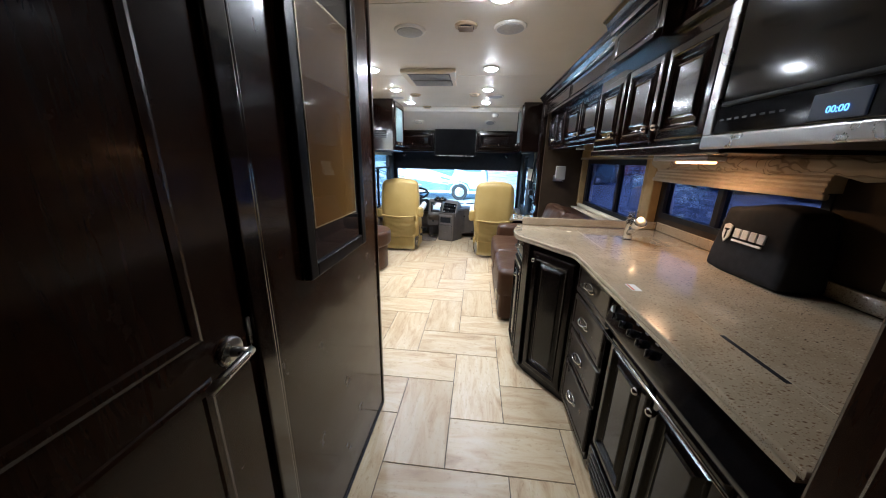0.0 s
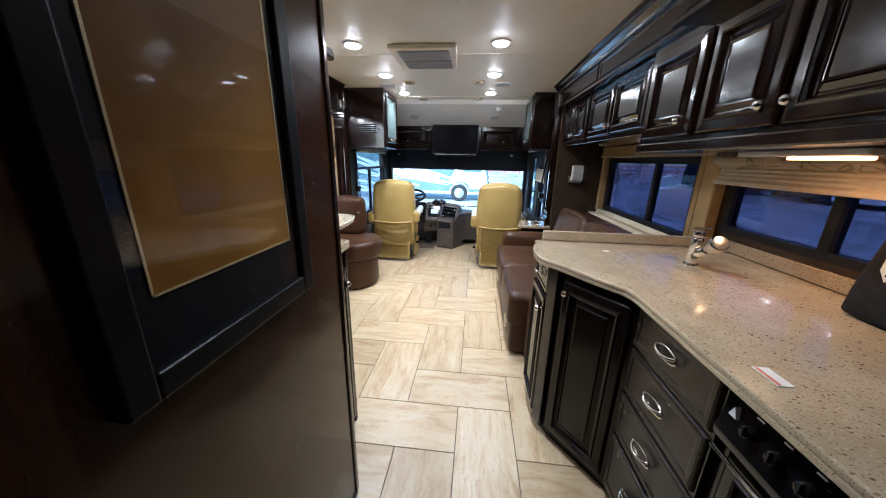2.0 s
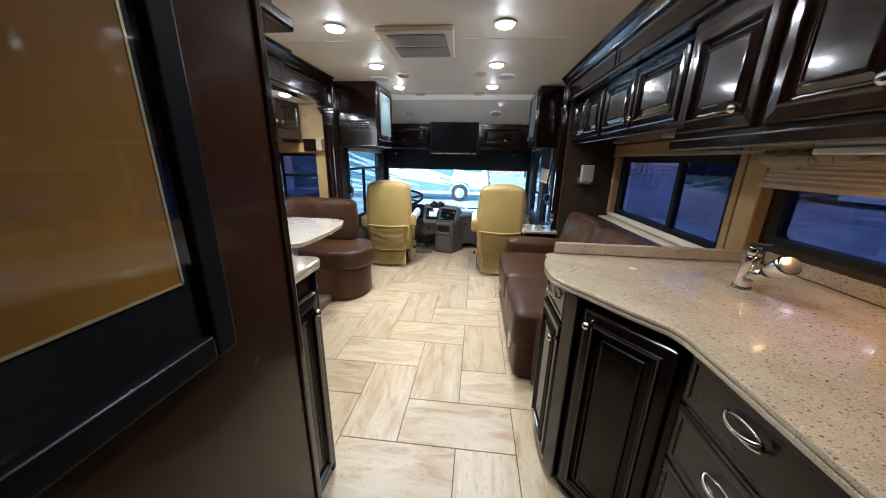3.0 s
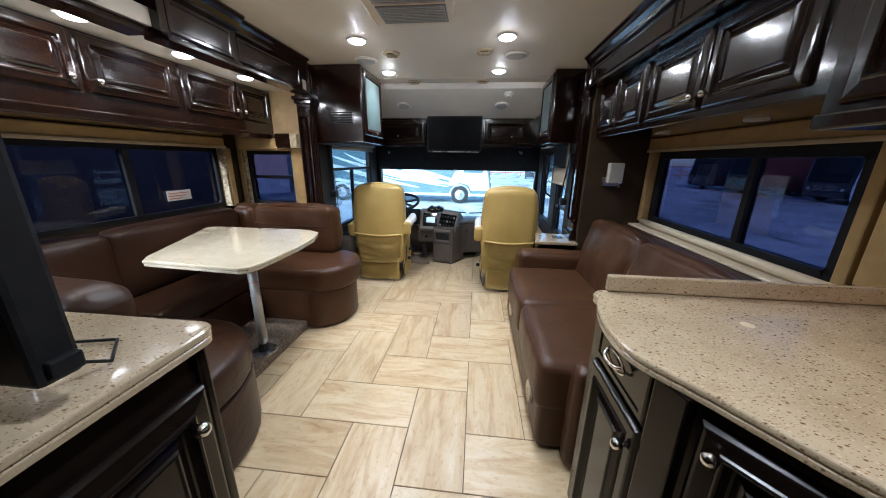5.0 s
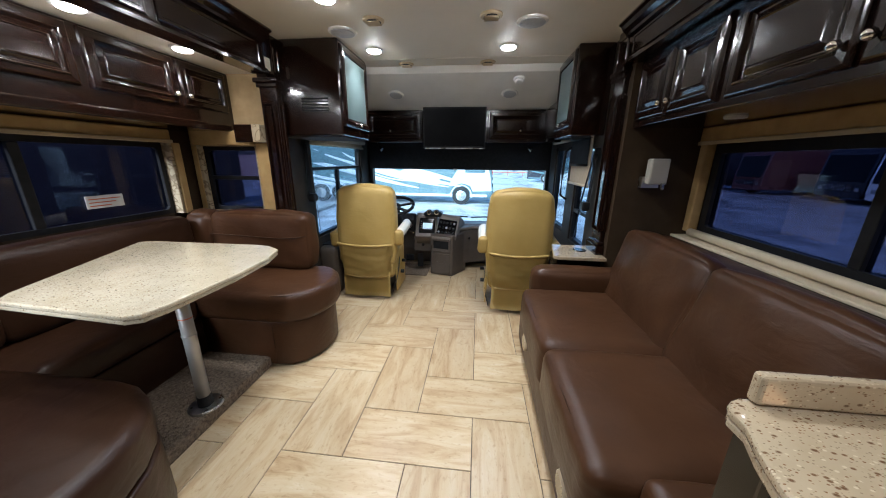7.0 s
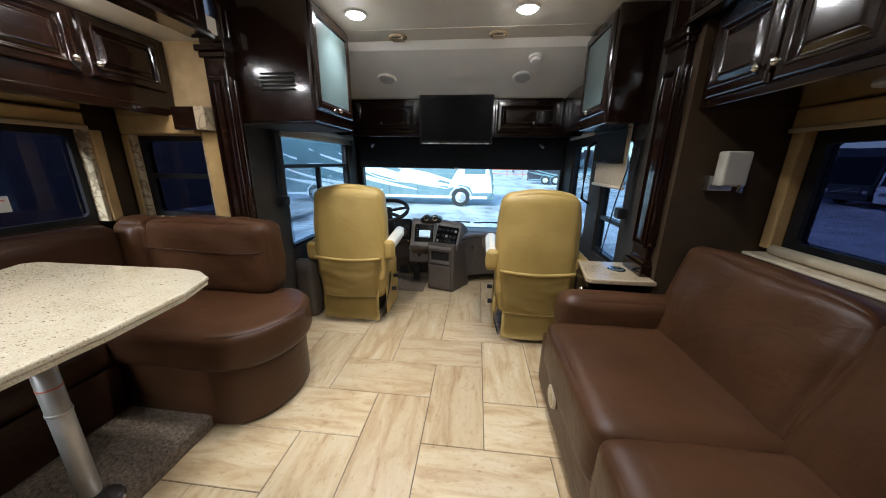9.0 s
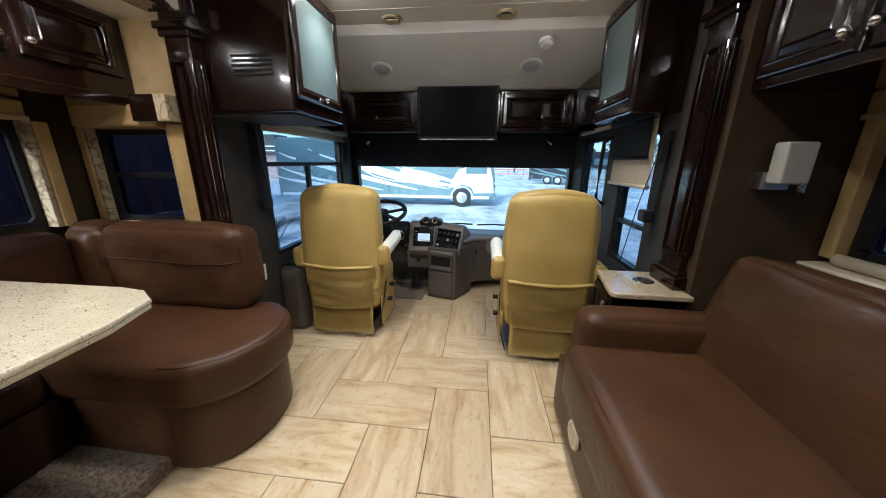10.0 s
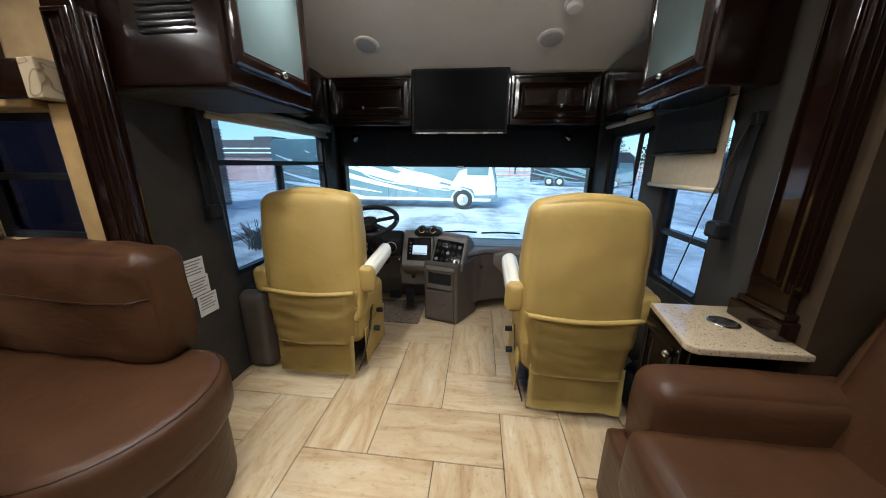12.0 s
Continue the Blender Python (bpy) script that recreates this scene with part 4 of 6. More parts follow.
fo.matrix_local = Matrix(((0, 0, -1, 0.9925), (-1, 0, 0, 0.882), (0, 1, 0, 1.550), (0, 0, 0, 1)))
for k in range(8):
    part("button_mark", box(0.9965, 0.9985, 1.00 + k * 0.027, 1.014 + k * 0.027, 1.562, 1.567), INK, mw)

# galley window dressing
sh = thing("roman_shade", (1.6, 1.9, 1.32), "cream pleated shade gathered above the galley window", "window shade")
prof = [(1.637, 1.345)] + [(1.566 + 0.006 * (k % 2) + 0.0022 * k, 1.342 + k * 0.0095) for k in range(10)] + [(1.637, 1.430)]
part("pleats", prism(prof, 1.44, 2.58, "y"), LINEN, sh)
part("bottom_bar", box(1.568, 1.59, 1.43, 2.60, 1.318, 1.342, 0.006), LINEN, sh)
part("valance", cushion(1.545, 1.635, 1.24, 2.64, 1.418, 1.476, 0.022, 0.010, 10, 0.040, None, 5.0), VAL, sh, "gathered cream valance", True)
whole("curtain_leg", box(1.575, 1.638, 2.585, 2.70, 0.97, 1.575, 0.008), TANFAB, "tan fabric panel between the windows", "curtain panel", "window side panels")
whole("curtain_leg", box(1.60, 1.638, 2.74, 2.79, 0.92, 1.575, 0.008), TANFAB, "tan fabric panel beside the sofa window", "curtain panel", "window side panels")
whole("curtain_leg", box(1.575, 1.636, 4.205, 4.262, 0.92, 1.575, 0.008), TANFAB, "narrow tan fabric panel at the slide-out corner", "curtain panel", "window side panels")
vl = thing("window_valance", (1.6, 3.5, 1.5), "tan fabric valance over the sofa window", "valance")
part("board", box(1.565, 1.637, 2.60, 4.262, 1.475, 1.573, 0.010, 3), TANFAB, vl)
part("lip", box(1.556, 1.566, 2.60, 4.262, 1.468, 1.49, 0.004), TANPL, vl)
sl = thing("window_sill", (1.55, 3.5, 0.88), "cream window sill with a rolled shade", "window sill")
part("ledge", box(1.515, 1.637, 2.65, 4.275, 0.876, 0.892, 0.005), CREAMPL, sl)
part("roller", cyl((1.592, 2.72, 0.921), (1.592, 4.20, 0.921), 0.025, n=20), CREAMPL, sl, "", True)

# ---- sofa ----
sofa = thing("sofa", (0.95, 3.45, 0), "brown leather two-seat sofa with upright back", "sofa")
part("base", cushion(0.545, 1.15, 2.74, 4.27, 0.03, 0.345, 0.022, 0.004, 6, 0.002, None, 1.0), LEATHER, sofa, "", True)
for y0, y1, s in ((2.735, 3.395, 2.0), (3.39, 4.12, 4.0)):
    part("seat_cushion", cushion(0.525, 1.17, y0, y1, 0.235, 0.505, 0.05, 0.014, 8, 0.006, None, s), LEATHER, sofa, "", True)
    part("piping", tube([(0.552, y0 + 0.05, 0.488), (0.542, (y0 + y1) / 2, 0.494), (0.552, y1 - 0.05, 0.488)], 0.003, 6), LEATHER_SHADED, sofa)
for y0, y1, s in ((2.66, 3.43, 7.0), (3.42, 4.20, 9.0)):
    tilt = Matrix.Translation((1.13, 0, 0.44)) @ pose(0, 0, 0, 0, 16, 0) @ Matrix.Translation((-1.13, 0, -0.44))
    part("back_cushion", cushion(1.06, 1.20, y0 + 0.006, y1 - 0.006, 0.43, 0.945, 0.045, 0.028, 9, 0.012, tilt, s), LEATHER, sofa, "", True)
part("back_frame", box(1.24, 1.512, 2.66, 4.26, 0.03, 0.885, 0.03, 3), LEATHER_SHADED, sofa)
part("arm", cushion(0.60, 1.24, 4.10, 4.275, 0.30, 0.635, 0.055, 0.012, 6, 0.004, None, 11.0), LEATHER, sofa, "", True)
part("arm", cushion(0.655, 1.20, 2.63, 2.735, 0.03, 0.545, 0.035, 0.006, 6, 0.003, None, 12.0), LEATHER, sofa, "", True)
for yy in (2.935, 3.895):
    gv = part("round_vent", cyl((0.540, yy, 0.195), (0.526, yy, 0.195), 0.060, 0.054, 28, 0.003), CREAMPL, sofa, "round tan plastic vent", True)
    for k in range(6):
        hw = 0.042 * math.sqrt(1 - ((k - 2.5) / 3.2) ** 2)
        part("slat", box(0.522, 0.528, yy - hw, yy + hw, 0.165 + k * 0.012, 0.169 + k * 0.012), TANPL, gv)

# wall lamp at the sofa end
wl = thing("wall_lamp", (1.33, 4.27, 1.25), "unlit wall lamp with square opal glass shade", "wall lamp")
part("shade", box(1.262, 1.372, 4.17, 4.235, 1.225, 1.385, 0.010, 3), LAMPSH, wl, "white opal glass shade")
part("plate", box(1.25, 1.36, 4.235, 4.281, 1.20, 1.27, 0.004), STEEL, wl)
part("switch", box(1.335, 1.352, 4.155, 4.175, 1.195, 1.235, 0.003), STEEL, wl)

# side table with pilaster
sd = thing("side_table", (0.95, 4.45, 0), "small dark wood end cabinet with quartz top", "side table")
part("body", box(0.82, 1.115, 4.33, 4.62, 0.0, 0.672, 0.004), BASEW, sd)
door_part("door", sd, (0.814, 4.475, 0.36), 0.25, 0.56, 0, BASEW, raised, (-0.08, 0.22))
bm = slab([(1.118, 4.246), (1.118, 4.60), (0.81, 4.60)] + arc(0.795, 4.286, 0.04, 180, 270, 4), 0.672, 0.70, 0.007)
part("top", bm, QUARTZ, sd, "speckled quartz top")
cu = part("cup_holder", cyl((0.985, 4.44, 0.701), (0.985, 4.44, 0.706), 0.052, 0.046, 28, 0.002), CHROME, sd, "steel cup holder", True)
part("well", cyl((0.985, 4.44, 0.7055), (0.985, 4.44, 0.7075), 0.040, 0.040, 24), STEEL, cu)


def pilaster(name, x0, x1, y0, y1, z0, z1, side, label):
    t = thing(name, ((x0 + x1) / 2, (y0 + y1) / 2, z0), label, "pilaster")
    part("shaft", box(x0, x1, y0, y1, z0, z1, 0.006, 3), WOOD, t)
    xf = x0 if side > 0 else x1
    h = z1 - z0 - 0.30
    part("panel", put(rings_mesh(y1 - y0 - 0.02, h, raised(0.12, h), 0.004), pose(xf - side * 0.001, (y0 + y1) / 2, z0 + 0.16 + h / 2, 0, 0, 0 if side > 0 else 180)), WOOD, t)
    part("panel", put(rings_mesh(x1 - x0 - 0.02, h, raised(0.12, h), 0.004), pose((x0 + x1) / 2, y0 - 0.001, z0 + 0.16 + h / 2, 0, 0, 90)), WOOD, t)
    for za, zb, e in ((z0, z0 + 0.07, 0.028), (z0 + 0.07, z0 + 0.095, 0.016), (z1 - 0.05, z1 - 0.02, 0.014), (z1 - 0.02, z1 + 0.012, 0.026)):
        part("moulding", box(x0 - e, x1 + e, y0 - e, y1 + e, za, zb, 0.006, 3), WOOD, t)
    part("block", box(x0 - 0.004, x1 + 0.004, y0 - 0.004, y1 + 0.004, z1 + 0.012, 2.178, 0.004), WOOD, t)
    part("panel", put(rings_mesh(y1 - y0 - 0.01, 0.16, flat_panel(0.12, 0.16), 0.004), pose(xf - side * 0.005, (y0 + y1) / 2, z1 + 0.125, 0, 0, 0 if side > 0 else 180)), WOOD, t)
    return t


pilaster("pilaster", 1.085, 1.119, 4.342, 4.505, 0.70, 1.93, 1, "dark wood pilaster standing on the end table")
pilaster("pilaster", -1.413, -1.285, 4.315, 4.388, 0.0, 1.90, -1, "dark wood pilaster at the dinette slide-out")

# ---- dinette ----
plat = whole("carpet_platform", prism([(-2.09, 2.60), (-1.165, 2.60), (-1.165, 3.95), (-2.09, 3.95)], 0.0, 0.075, "z", 0.012), CARPET, "raised slide-out floor covered in brown carpet", "carpet")
bm = bmesh.new()
rng = random.Random(4)
for k in range(9000):
    x, y = rng.uniform(-2.0, -1.168), rng.uniform(2.62, 3.93)
    z = 0.073
    a = rng.uniform(0, 6.28)
    d2 = (math.cos(a) * 0.0035, math.sin(a) * 0.0035)
    p = [bm.verts.new((x - d2[0], y - d2[1], z)), bm.verts.new((x + d2[0], y + d2[1], z)), bm.verts.new((x + rng.uniform(-0.005, 0.005), y + rng.uniform(-0.005, 0.005), z + rng.uniform(0.006, 0.013)))]
    bm.faces.new(p)
tagged(part("pile", bm, CARPET, plat), kind="stuff")

def oval_end(cx, cy, rx, ry, a0, a1, n):
    return [(cx + rx * math.cos(radians(a0 + (a1 - a0) * k / n)), cy + ry * math.sin(radians(a0 + (a1 - a0) * k / n))) for k in range(n + 1)]


FRONT = [(-2.06, 4.285), (-2.06, 3.665)] + oval_end(-1.085, 3.985, 0.275, 0.325, -92, 78, 14)
FRONT_BASE = [(-2.06, 4.285), (-2.06, 3.70)] + oval_end(-1.095, 3.99, 0.232, 0.30, -92, 78, 14)
AFT = [(-2.06, 2.08), (-2.06, 2.92), (-1.20, 2.92)] + [(-1.20 + 0.37 * math.sin(radians(a)), 2.50 + 0.42 * math.cos(radians(a))) for a in (15, 30, 45, 60, 75, 90)] + [(-0.83, 2.08)]


def soft_slab(pts, z0, z1, r, grow, seed, seg=4):
    cx = sum(p[0] for p in pts) / len(pts)
    cy = sum(p[1] for p in pts) / len(pts)
    q = [(p[0] + (p[0] - cx) * grow, p[1] + (p[1] - cy) * grow) for p in pts]
    bm = prism(q, z0, z1, "z")
    es = [e for e in bm.edges if abs(e.verts[0].co.z - e.verts[1].co.z) < 1e-6]
    bmesh.ops.bevel(bm, geom=es, offset=r, segments=seg, profile=0.5, affect="EDGES")
    for vt in bm.verts:
        vt.co.z += 0.006 * noise.noise(vt.co * 5 + Vector((seed, 0, 0)))
    return bm


din = thing("dinette_bench", (-1.5, 3.99, 0), "brown leather dinette bench with a rounded end", "bench", "dinette benches")
part("base", soft_slab(FRONT_BASE, 0.02, 0.338, 0.012, 0.0, 1), LEATHER, din, "", True)
part("seat", soft_slab(FRONT, 0.335, 0.535, 0.05, 0.0, 2), LEATHER, din, "", True)
part("backrest", cushion(-1.88, -1.085, 4.15, 4.33, 0.52, 0.965, 0.055, 0.02, 9, 0.016, None, 3.0), LEATHER, din, "", True)
part("backrest", cushion(-2.07, -1.86, 4.13, 4.35, 0.52, 0.955, 0.06, 0.02, 6, 0.012, None, 5.0), LEATHER, din, "", True)
part("seam", tube([(-1.86, 4.140, 0.80), (-1.60, 4.134, 0.795), (-1.45, 4.130, 0.788), (-1.30, 4.130, 0.784), (-1.16, 4.135, 0.790), (-1.10, 4.165, 0.80)], 0.004, 6), LEATHER_SHADED, din)
part("seam", tube([(-1.085 + (p[0] + 1.085) * 0.93, 3.985 + (p[1] - 3.985) * 0.93, 0.5265) for p in FRONT[2:]], 0.0022, 6), LEATHER_SHADED, din)
part("base_seam", tube([(-1.118, 3.692, 0.03), (-1.118, 3.690, 0.2), (-1.118, 3.692, 0.33)], 0.003, 6), LEATHER_SHADED, din)
# both rear benches take the darker leather copy, shade painted in
din = thing("dinette_bench", (-1.5, 2.5, 0), "brown leather dinette bench beside the hutch, shade put into its colour", "bench", "dinette benches")
part("base", soft_slab(AFT, 0.02, 0.335, 0.012, -0.005, 4), LEATHER_SHADED, din, "", True)
part("seat", soft_slab(AFT, 0.335, 0.525, 0.05, 0.004, 5), LEATHER_SHADED, din, "", True)
part("backrest", cushion(-2.0, -1.06, 2.26, 2.47, 0.50, 0.94, 0.075, 0.02, 6, 0.008, None, 8.0), LEATHER_SHADED, din, "", True)
din = thing("window_bench", (-1.85, 3.3, 0), "brown leather bench under the dinette window, shade put into its colour", "bench", "dinette benches")
part("base", box(-2.07, -1.62, 2.925, 3.695, 0.076, 0.335, 0.01), LEATHER_SHADED, din)
part("seat", cushion(-2.04, -1.60, 2.925, 3.695, 0.335, 0.50, 0.05, 0.012, 6, 0.004, None, 9.0), LEATHER_SHADED, din, "", True)
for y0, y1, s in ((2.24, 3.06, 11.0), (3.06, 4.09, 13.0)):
    part("backrest", cushion(-2.085, -1.94, y0, y1, 0.50, 0.945, 0.05, 0.018, 6, 0.006, None, s), LEATHER_SHADED, din, "", True)

tb = thing("dinette_table", (-1.25, 3.27, 0.07), "pale quartz dinette table on a steel pedestal", "table")
TP = [(-1.50, 2.84), (-0.94, 2.80)] + [(-0.895, 2.825), (-0.878, 2.90), (-0.865, 3.20), (-0.885, 3.45), (-0.935, 3.60), (-1.02, 3.655), (-1.12, 3.67)] + [(-1.80, 3.66), (-1.85, 3.62), (-1.55, 2.90)]
part("tabletop", slab(TP, 0.848, 0.868, 0.007), QUARTZT, tb, "pale speckled quartz top")
part("lower_edge", slab([(p[0] + (-1.3 - p[0]) * 0.008, p[1] + (3.25 - p[1]) * 0.008) for p in TP], 0.832, 0.849, 0.005), QUARTZT, tb)
part("leg", cyl((-1.23, 3.25, 0.09), (-1.23, 3.25, 0.835), 0.030, n=24), SATIN, tb, "satin metal pedestal", True)
part("joint_ring", cyl((-1.23, 3.25, 0.50), (-1.23, 3.25, 0.512), 0.0325, 0.0325, 24, 0.002), SATIN, tb, "", True)
part("sleeve", cyl((-1.23, 3.25, 0.085), (-1.23, 3.25, 0.145), 0.036, 0.033, 24, 0.003), BLACKPL, tb, "", True)
part("floor_plate", cyl((-1.23, 3.25, 0.076), (-1.23, 3.25, 0.088), 0.082, 0.078, 28, 0.003), STEEL, tb, "", True)
part("red_ring", cyl((-1.23, 3.25, 0.60), (-1.23, 3.25, 0.605), 0.0308, n=24), REDPR, tb)
for k in range(4):
    a = radians(45 + 90 * k)
    part("screw", cyl((-1.23 + 0.062 * math.cos(a), 3.25 + 0.062 * math.sin(a), 0.087), (-1.23 + 0.062 * math.cos(a), 3.25 + 0.062 * math.sin(a), 0.091), 0.007, n=10), CHROME, tb)

ul = thing("dinette_upper_cabinet", (-1.9, 3.2, 1.56), "glossy dark wood upper cabinet over the dinette", "cabinet")
part("body", box(-2.098, -1.69, 2.04, 4.368, 1.555, 1.952, 0.004), WOODL, ul)
for y0, y1, kn in ((3.955, 4.32, 0.155), (3.475, 3.925, -0.195), (2.95, 3.43, 0.20), (2.46, 2.92, -0.19), (2.08, 2.43, 0.14)):
    door_part("door", ul, (-1.683, (y0 + y1) / 2, 1.81), y1 - y0, 0.262, 180, WOODL, raised, (kn, -0.075))
part("bottom_rail", box(-1.692, -1.668, 2.04, 4.368, 1.55, 1.60, 0.008), WOODL, ul)
vl = thing("window_valance", (-2.0, 3.2, 1.5), "tan fabric valance over the dinette window", "valance")
part("board", box(-2.098, -2.00, 2.3, 4.12, 1.465, 1.55, 0.01, 3), TANFAB, vl)
part("lip", box(-2.0, -1.988, 2.3, 4.12, 1.46, 1.482, 0.004), TANPL, vl)
vl = thing("window_valance", (-1.75, 4.25, 1.5), "short tan fabric valance over the end window", "valance")
part("board", box(-2.02, -1.53, 4.29, 4.368, 1.455, 1.56, 0.01, 3), TANFAB, vl)
part("block", box(-1.62, -1.475, 4.26, 4.368, 1.477, 1.60, 0.006), WOOD, vl, "dark wood end block")
part("end_cloth", box(-1.476, -1.414, 4.255, 4.368, 1.477, 1.60, 0.004), VAL, vl, "swirl-patterned cloth end")
whole("curtain_leg", box(-1.515, -1.414, 4.325, 4.368, 0.955, 1.475, 0.008), TANFAB, "tan fabric panel beside the end window", "curtain panel", "window side panels")
whole("curtain_leg", box(-1.532, -1.514, 4.335, 4.368, 0.955, 1.455, 0.004), VAL, "swirl-patterned cloth edge beside the end window", "curtain panel", "window side panels")
whole("curtain_leg", box(-2.06, -2.018, 4.325, 4.368, 0.955, 1.455, 0.006), TANFAB, "tan fabric panel at the slide-out corner", "curtain panel", "window side panels")
whole("curtain_leg", box(-2.017, -1.995, 4.33, 4.368, 0.955, 1.455, 0.004), VAL, "swirl-patterned cloth edge at the slide-out corner", "curtain panel", "window side panels")
whole("curtain_leg", box(-2.098, -2.02, 4.145, 4.20, 0.955, 1.465, 0.006), TANFAB, "tan fabric panel beside the dinette window", "curtain panel", "window side panels")
whole("curtain_leg", box(-2.098, -2.03, 4.123, 4.144, 0.955, 1.465, 0.004), VAL, "swirl-patterned cloth edge beside the dinette window", "curtain panel", "window side panels")
sk = thing("window_sticker", (-2.06, 3.65, 1.1), "white printed sticker on the dinette window", "sticker")
part("paper", box(-2.106, -2.103, 3.60, 3.80, 1.06, 1.135), PAPER, sk)
for k in range(3):
    part("text_bar", box(-2.1035, -2.1015, 3.615, 3.785 - 0.03 * k, 1.112 - 0.02 * k, 1.118 - 0.02 * k), REDPR, sk)

# ---- hanging cab cabinets ----
def glass_cabinet(x0, x1, y0, y1, z0, side, label):
    t = thing("cab_cabinet", ((x0 + x1) / 2, (y0 + y1) / 2, z0), label, "cabinet", "cab cabinets")
    part("body", box(x0, x1, y0, y1, z0, 2.178, 0.012, 3), WOOD, t)
    xf = x0 if side > 0 else x1
    w, h = y1 - y0 - 0.05, 2.14 - z0 - 0.06
    m = pose(xf - side * 0.006, (y0 + y1) / 2, z0 + 0.07 + h / 2, 0, 0, 0 if side > 0 else 180)
    prof = [(0, 0), (0.004, 0.008), (0.014, 0.012), (0.040, 0.013), (0.050, 0.010), (0.056, 0.002)]
    dr = part("door", put(rings_mesh(w, h, prof), m), WOOD, t)
    part("frosted_pane", put(box(-0.0045, 0.0, -w / 2 + 0.058, w / 2 - 0.058, -h / 2 + 0.058, h / 2 - 0.058), m), FROST, dr, "pale green frosted glass")
    kn = m @ Vector((-0.030, 0.0, -h / 2 + 0.028))
    part("knob", ball(kn, 0.014, cyl(m @ Vector((-0.010, 0.0, -h / 2 + 0.028)), kn, 0.006, n=10)), CHROME, dr, "brushed nickel knob", True)
    return t


cl = glass_cabinet(-1.382, -0.835, 4.39, 4.96, 1.535, -1, "dark wood cab cabinet with frosted glass door and louvres")
for k in range(5):
    part("louvre", box(-1.14, -0.93, 4.381, 4.393, 1.70 + k * 0.021, 1.711 + k * 0.021, 0.004), BLACKPL, cl)
part("underside", box(-1.37, -0.86, 4.42, 4.94, 1.526, 1.5355), CABWALL, cl)
cr = glass_cabinet(0.865, 1.118, 4.635, 5.16, 1.555, 1, "dark wood cab cabinet with frosted glass door")

# overhead cabinets across the front, with the television
for x0, x1, kn, panels in ((-1.16, -0.49, 0.05, ((-0.66, 0.28),)), (0.265, 0.905, -0.05, ((0.44, 0.30), (0.82, 0.14)))):
    t = thing("front_cabinet", ((x0 + x1) / 2, 6.0, 1.58), "dark wood overhead cabinet across the cab front", "cabinet", "front cabinets")
    part("body", box(x0, x1, 5.86, 6.36, 1.575, 1.925, 0.006), WOODL, t)
    door_part("door", t, ((x0 + x1) / 2, 5.855, 1.752), x1 - x0 - 0.04, 0.29, 90, WOODL, raised, (kn, -0.06))
    part("bottom_rail", box(x0, x1, 5.845, 5.865, 1.565, 1.60, 0.006), WOODL, t)
for x0, x1, a in ((-1.375, -1.17, 28), (0.915, 1.115, -28)):
    t = thing("corner_cabinet", ((x0 + x1) / 2, 5.85, 1.56), "narrow dark wood corner cabinet", "cabinet", "front cabinets")
    part("body", box(x0, x1, 5.75, 6.36, 1.57, 1.925, 0.006), WOODL, t)
    door_part("door", t, ((x0 + x1) / 2, 5.742, 1.752), x1 - x0 - 0.03, 0.29, 90, WOODL, raised, (0.0, -0.10))
    part("filler", box(min(x0, x1), max(x0, x1), 4.96 if a > 0 else 5.16, 5.752, 1.60, 1.93, 0.006), WOODL, t)
setting("trim", box(-0.49, 0.265, 5.90, 6.36, 1.575, 1.925), WOODL, "dark wood board behind the television")
tv = thing("television", (-0.11, 5.75, 1.5), "black flat television between the front cabinets", "television")
part("case", box(-0.468, 0.243, 5.745, 5.80, 1.498, 1.935, 0.006), BLACKPL, tv)
part("screen", box(-0.452, 0.227, 5.741, 5.746, 1.522, 1.92, 0.001, 1), TVM, tv, "glossy black screen")
part("bottom_strip", box(-0.44, 0.215, 5.739, 5.75, 1.492, 1.503, 0.002), STEEL, tv, "pale speaker strip")
part("bracket", box(-0.2, 0.0, 5.80, 5.90, 1.65, 1.80), BLACKPL, tv)

sh = thing("windscreen_shade", (-0.12, 6.36, 1.25), "black roller shade pulled partway down the windscreen", "window shade")
part("cloth", box(-1.33, 1.10, 6.352, 6.358, 1.262, 1.60), BLACKSH, sh)
part("bottom_bar", box(-1.33, 1.10, 6.345, 6.365, 1.245, 1.265, 0.005), BLACKPL, sh)
part("pull_tab", box(-0.16, -0.10, 6.338, 6.35, 1.235, 1.256, 0.003), WHITEPL, sh)
for xx in (-1.15, 0.82):
    t = thing("map_light", (xx, 6.33, 1.5), "small swivel map light above the windscreen", "light", "map lights")
    part("stem", cyl((xx, 6.35, 1.515), (xx, 6.31, 1.515), 0.012, n=12), CHROME, t, "", True)
    part("head", cyl((xx - 0.02, 6.31, 1.525), (xx + 0.03, 6.27, 1.49), 0.022, 0.028, 16, 0.003), CHROME, t, "", True)

for xx, yy, zz in ((-0.71, 5.60, 2.005), (0.46, 5.60, 2.005)):
    t = thing("speaker", (xx, yy, zz), "round pale speaker grille in the cab header", "speaker", "header speakers")
    n = Vector((0, -0.32, -0.95)).normalized()
    c = Vector((xx, 5.50, 2.018))
    part("rim", cyl(c + n * -0.004, c + n * 0.010, 0.085, 0.078, 32, 0.004), HEADER, t, "", True)
    part("grille", cyl(c + n * 0.009, c + n * 0.013, 0.066, 0.062, 32, 0.002), SPKM, t, "", True)
t = thing("smoke_alarm", (0.52, 5.25, 2.1), "round white smoke alarm on the header", "smoke alarm")
n = Vector((0, -0.32, -0.95)).normalized()
c = Vector((0.52, 5.26, 2.098))
part("base", cyl(c, c + n * 0.02, 0.055, 0.052, 28, 0.003), WHITEPL, t, "", True)
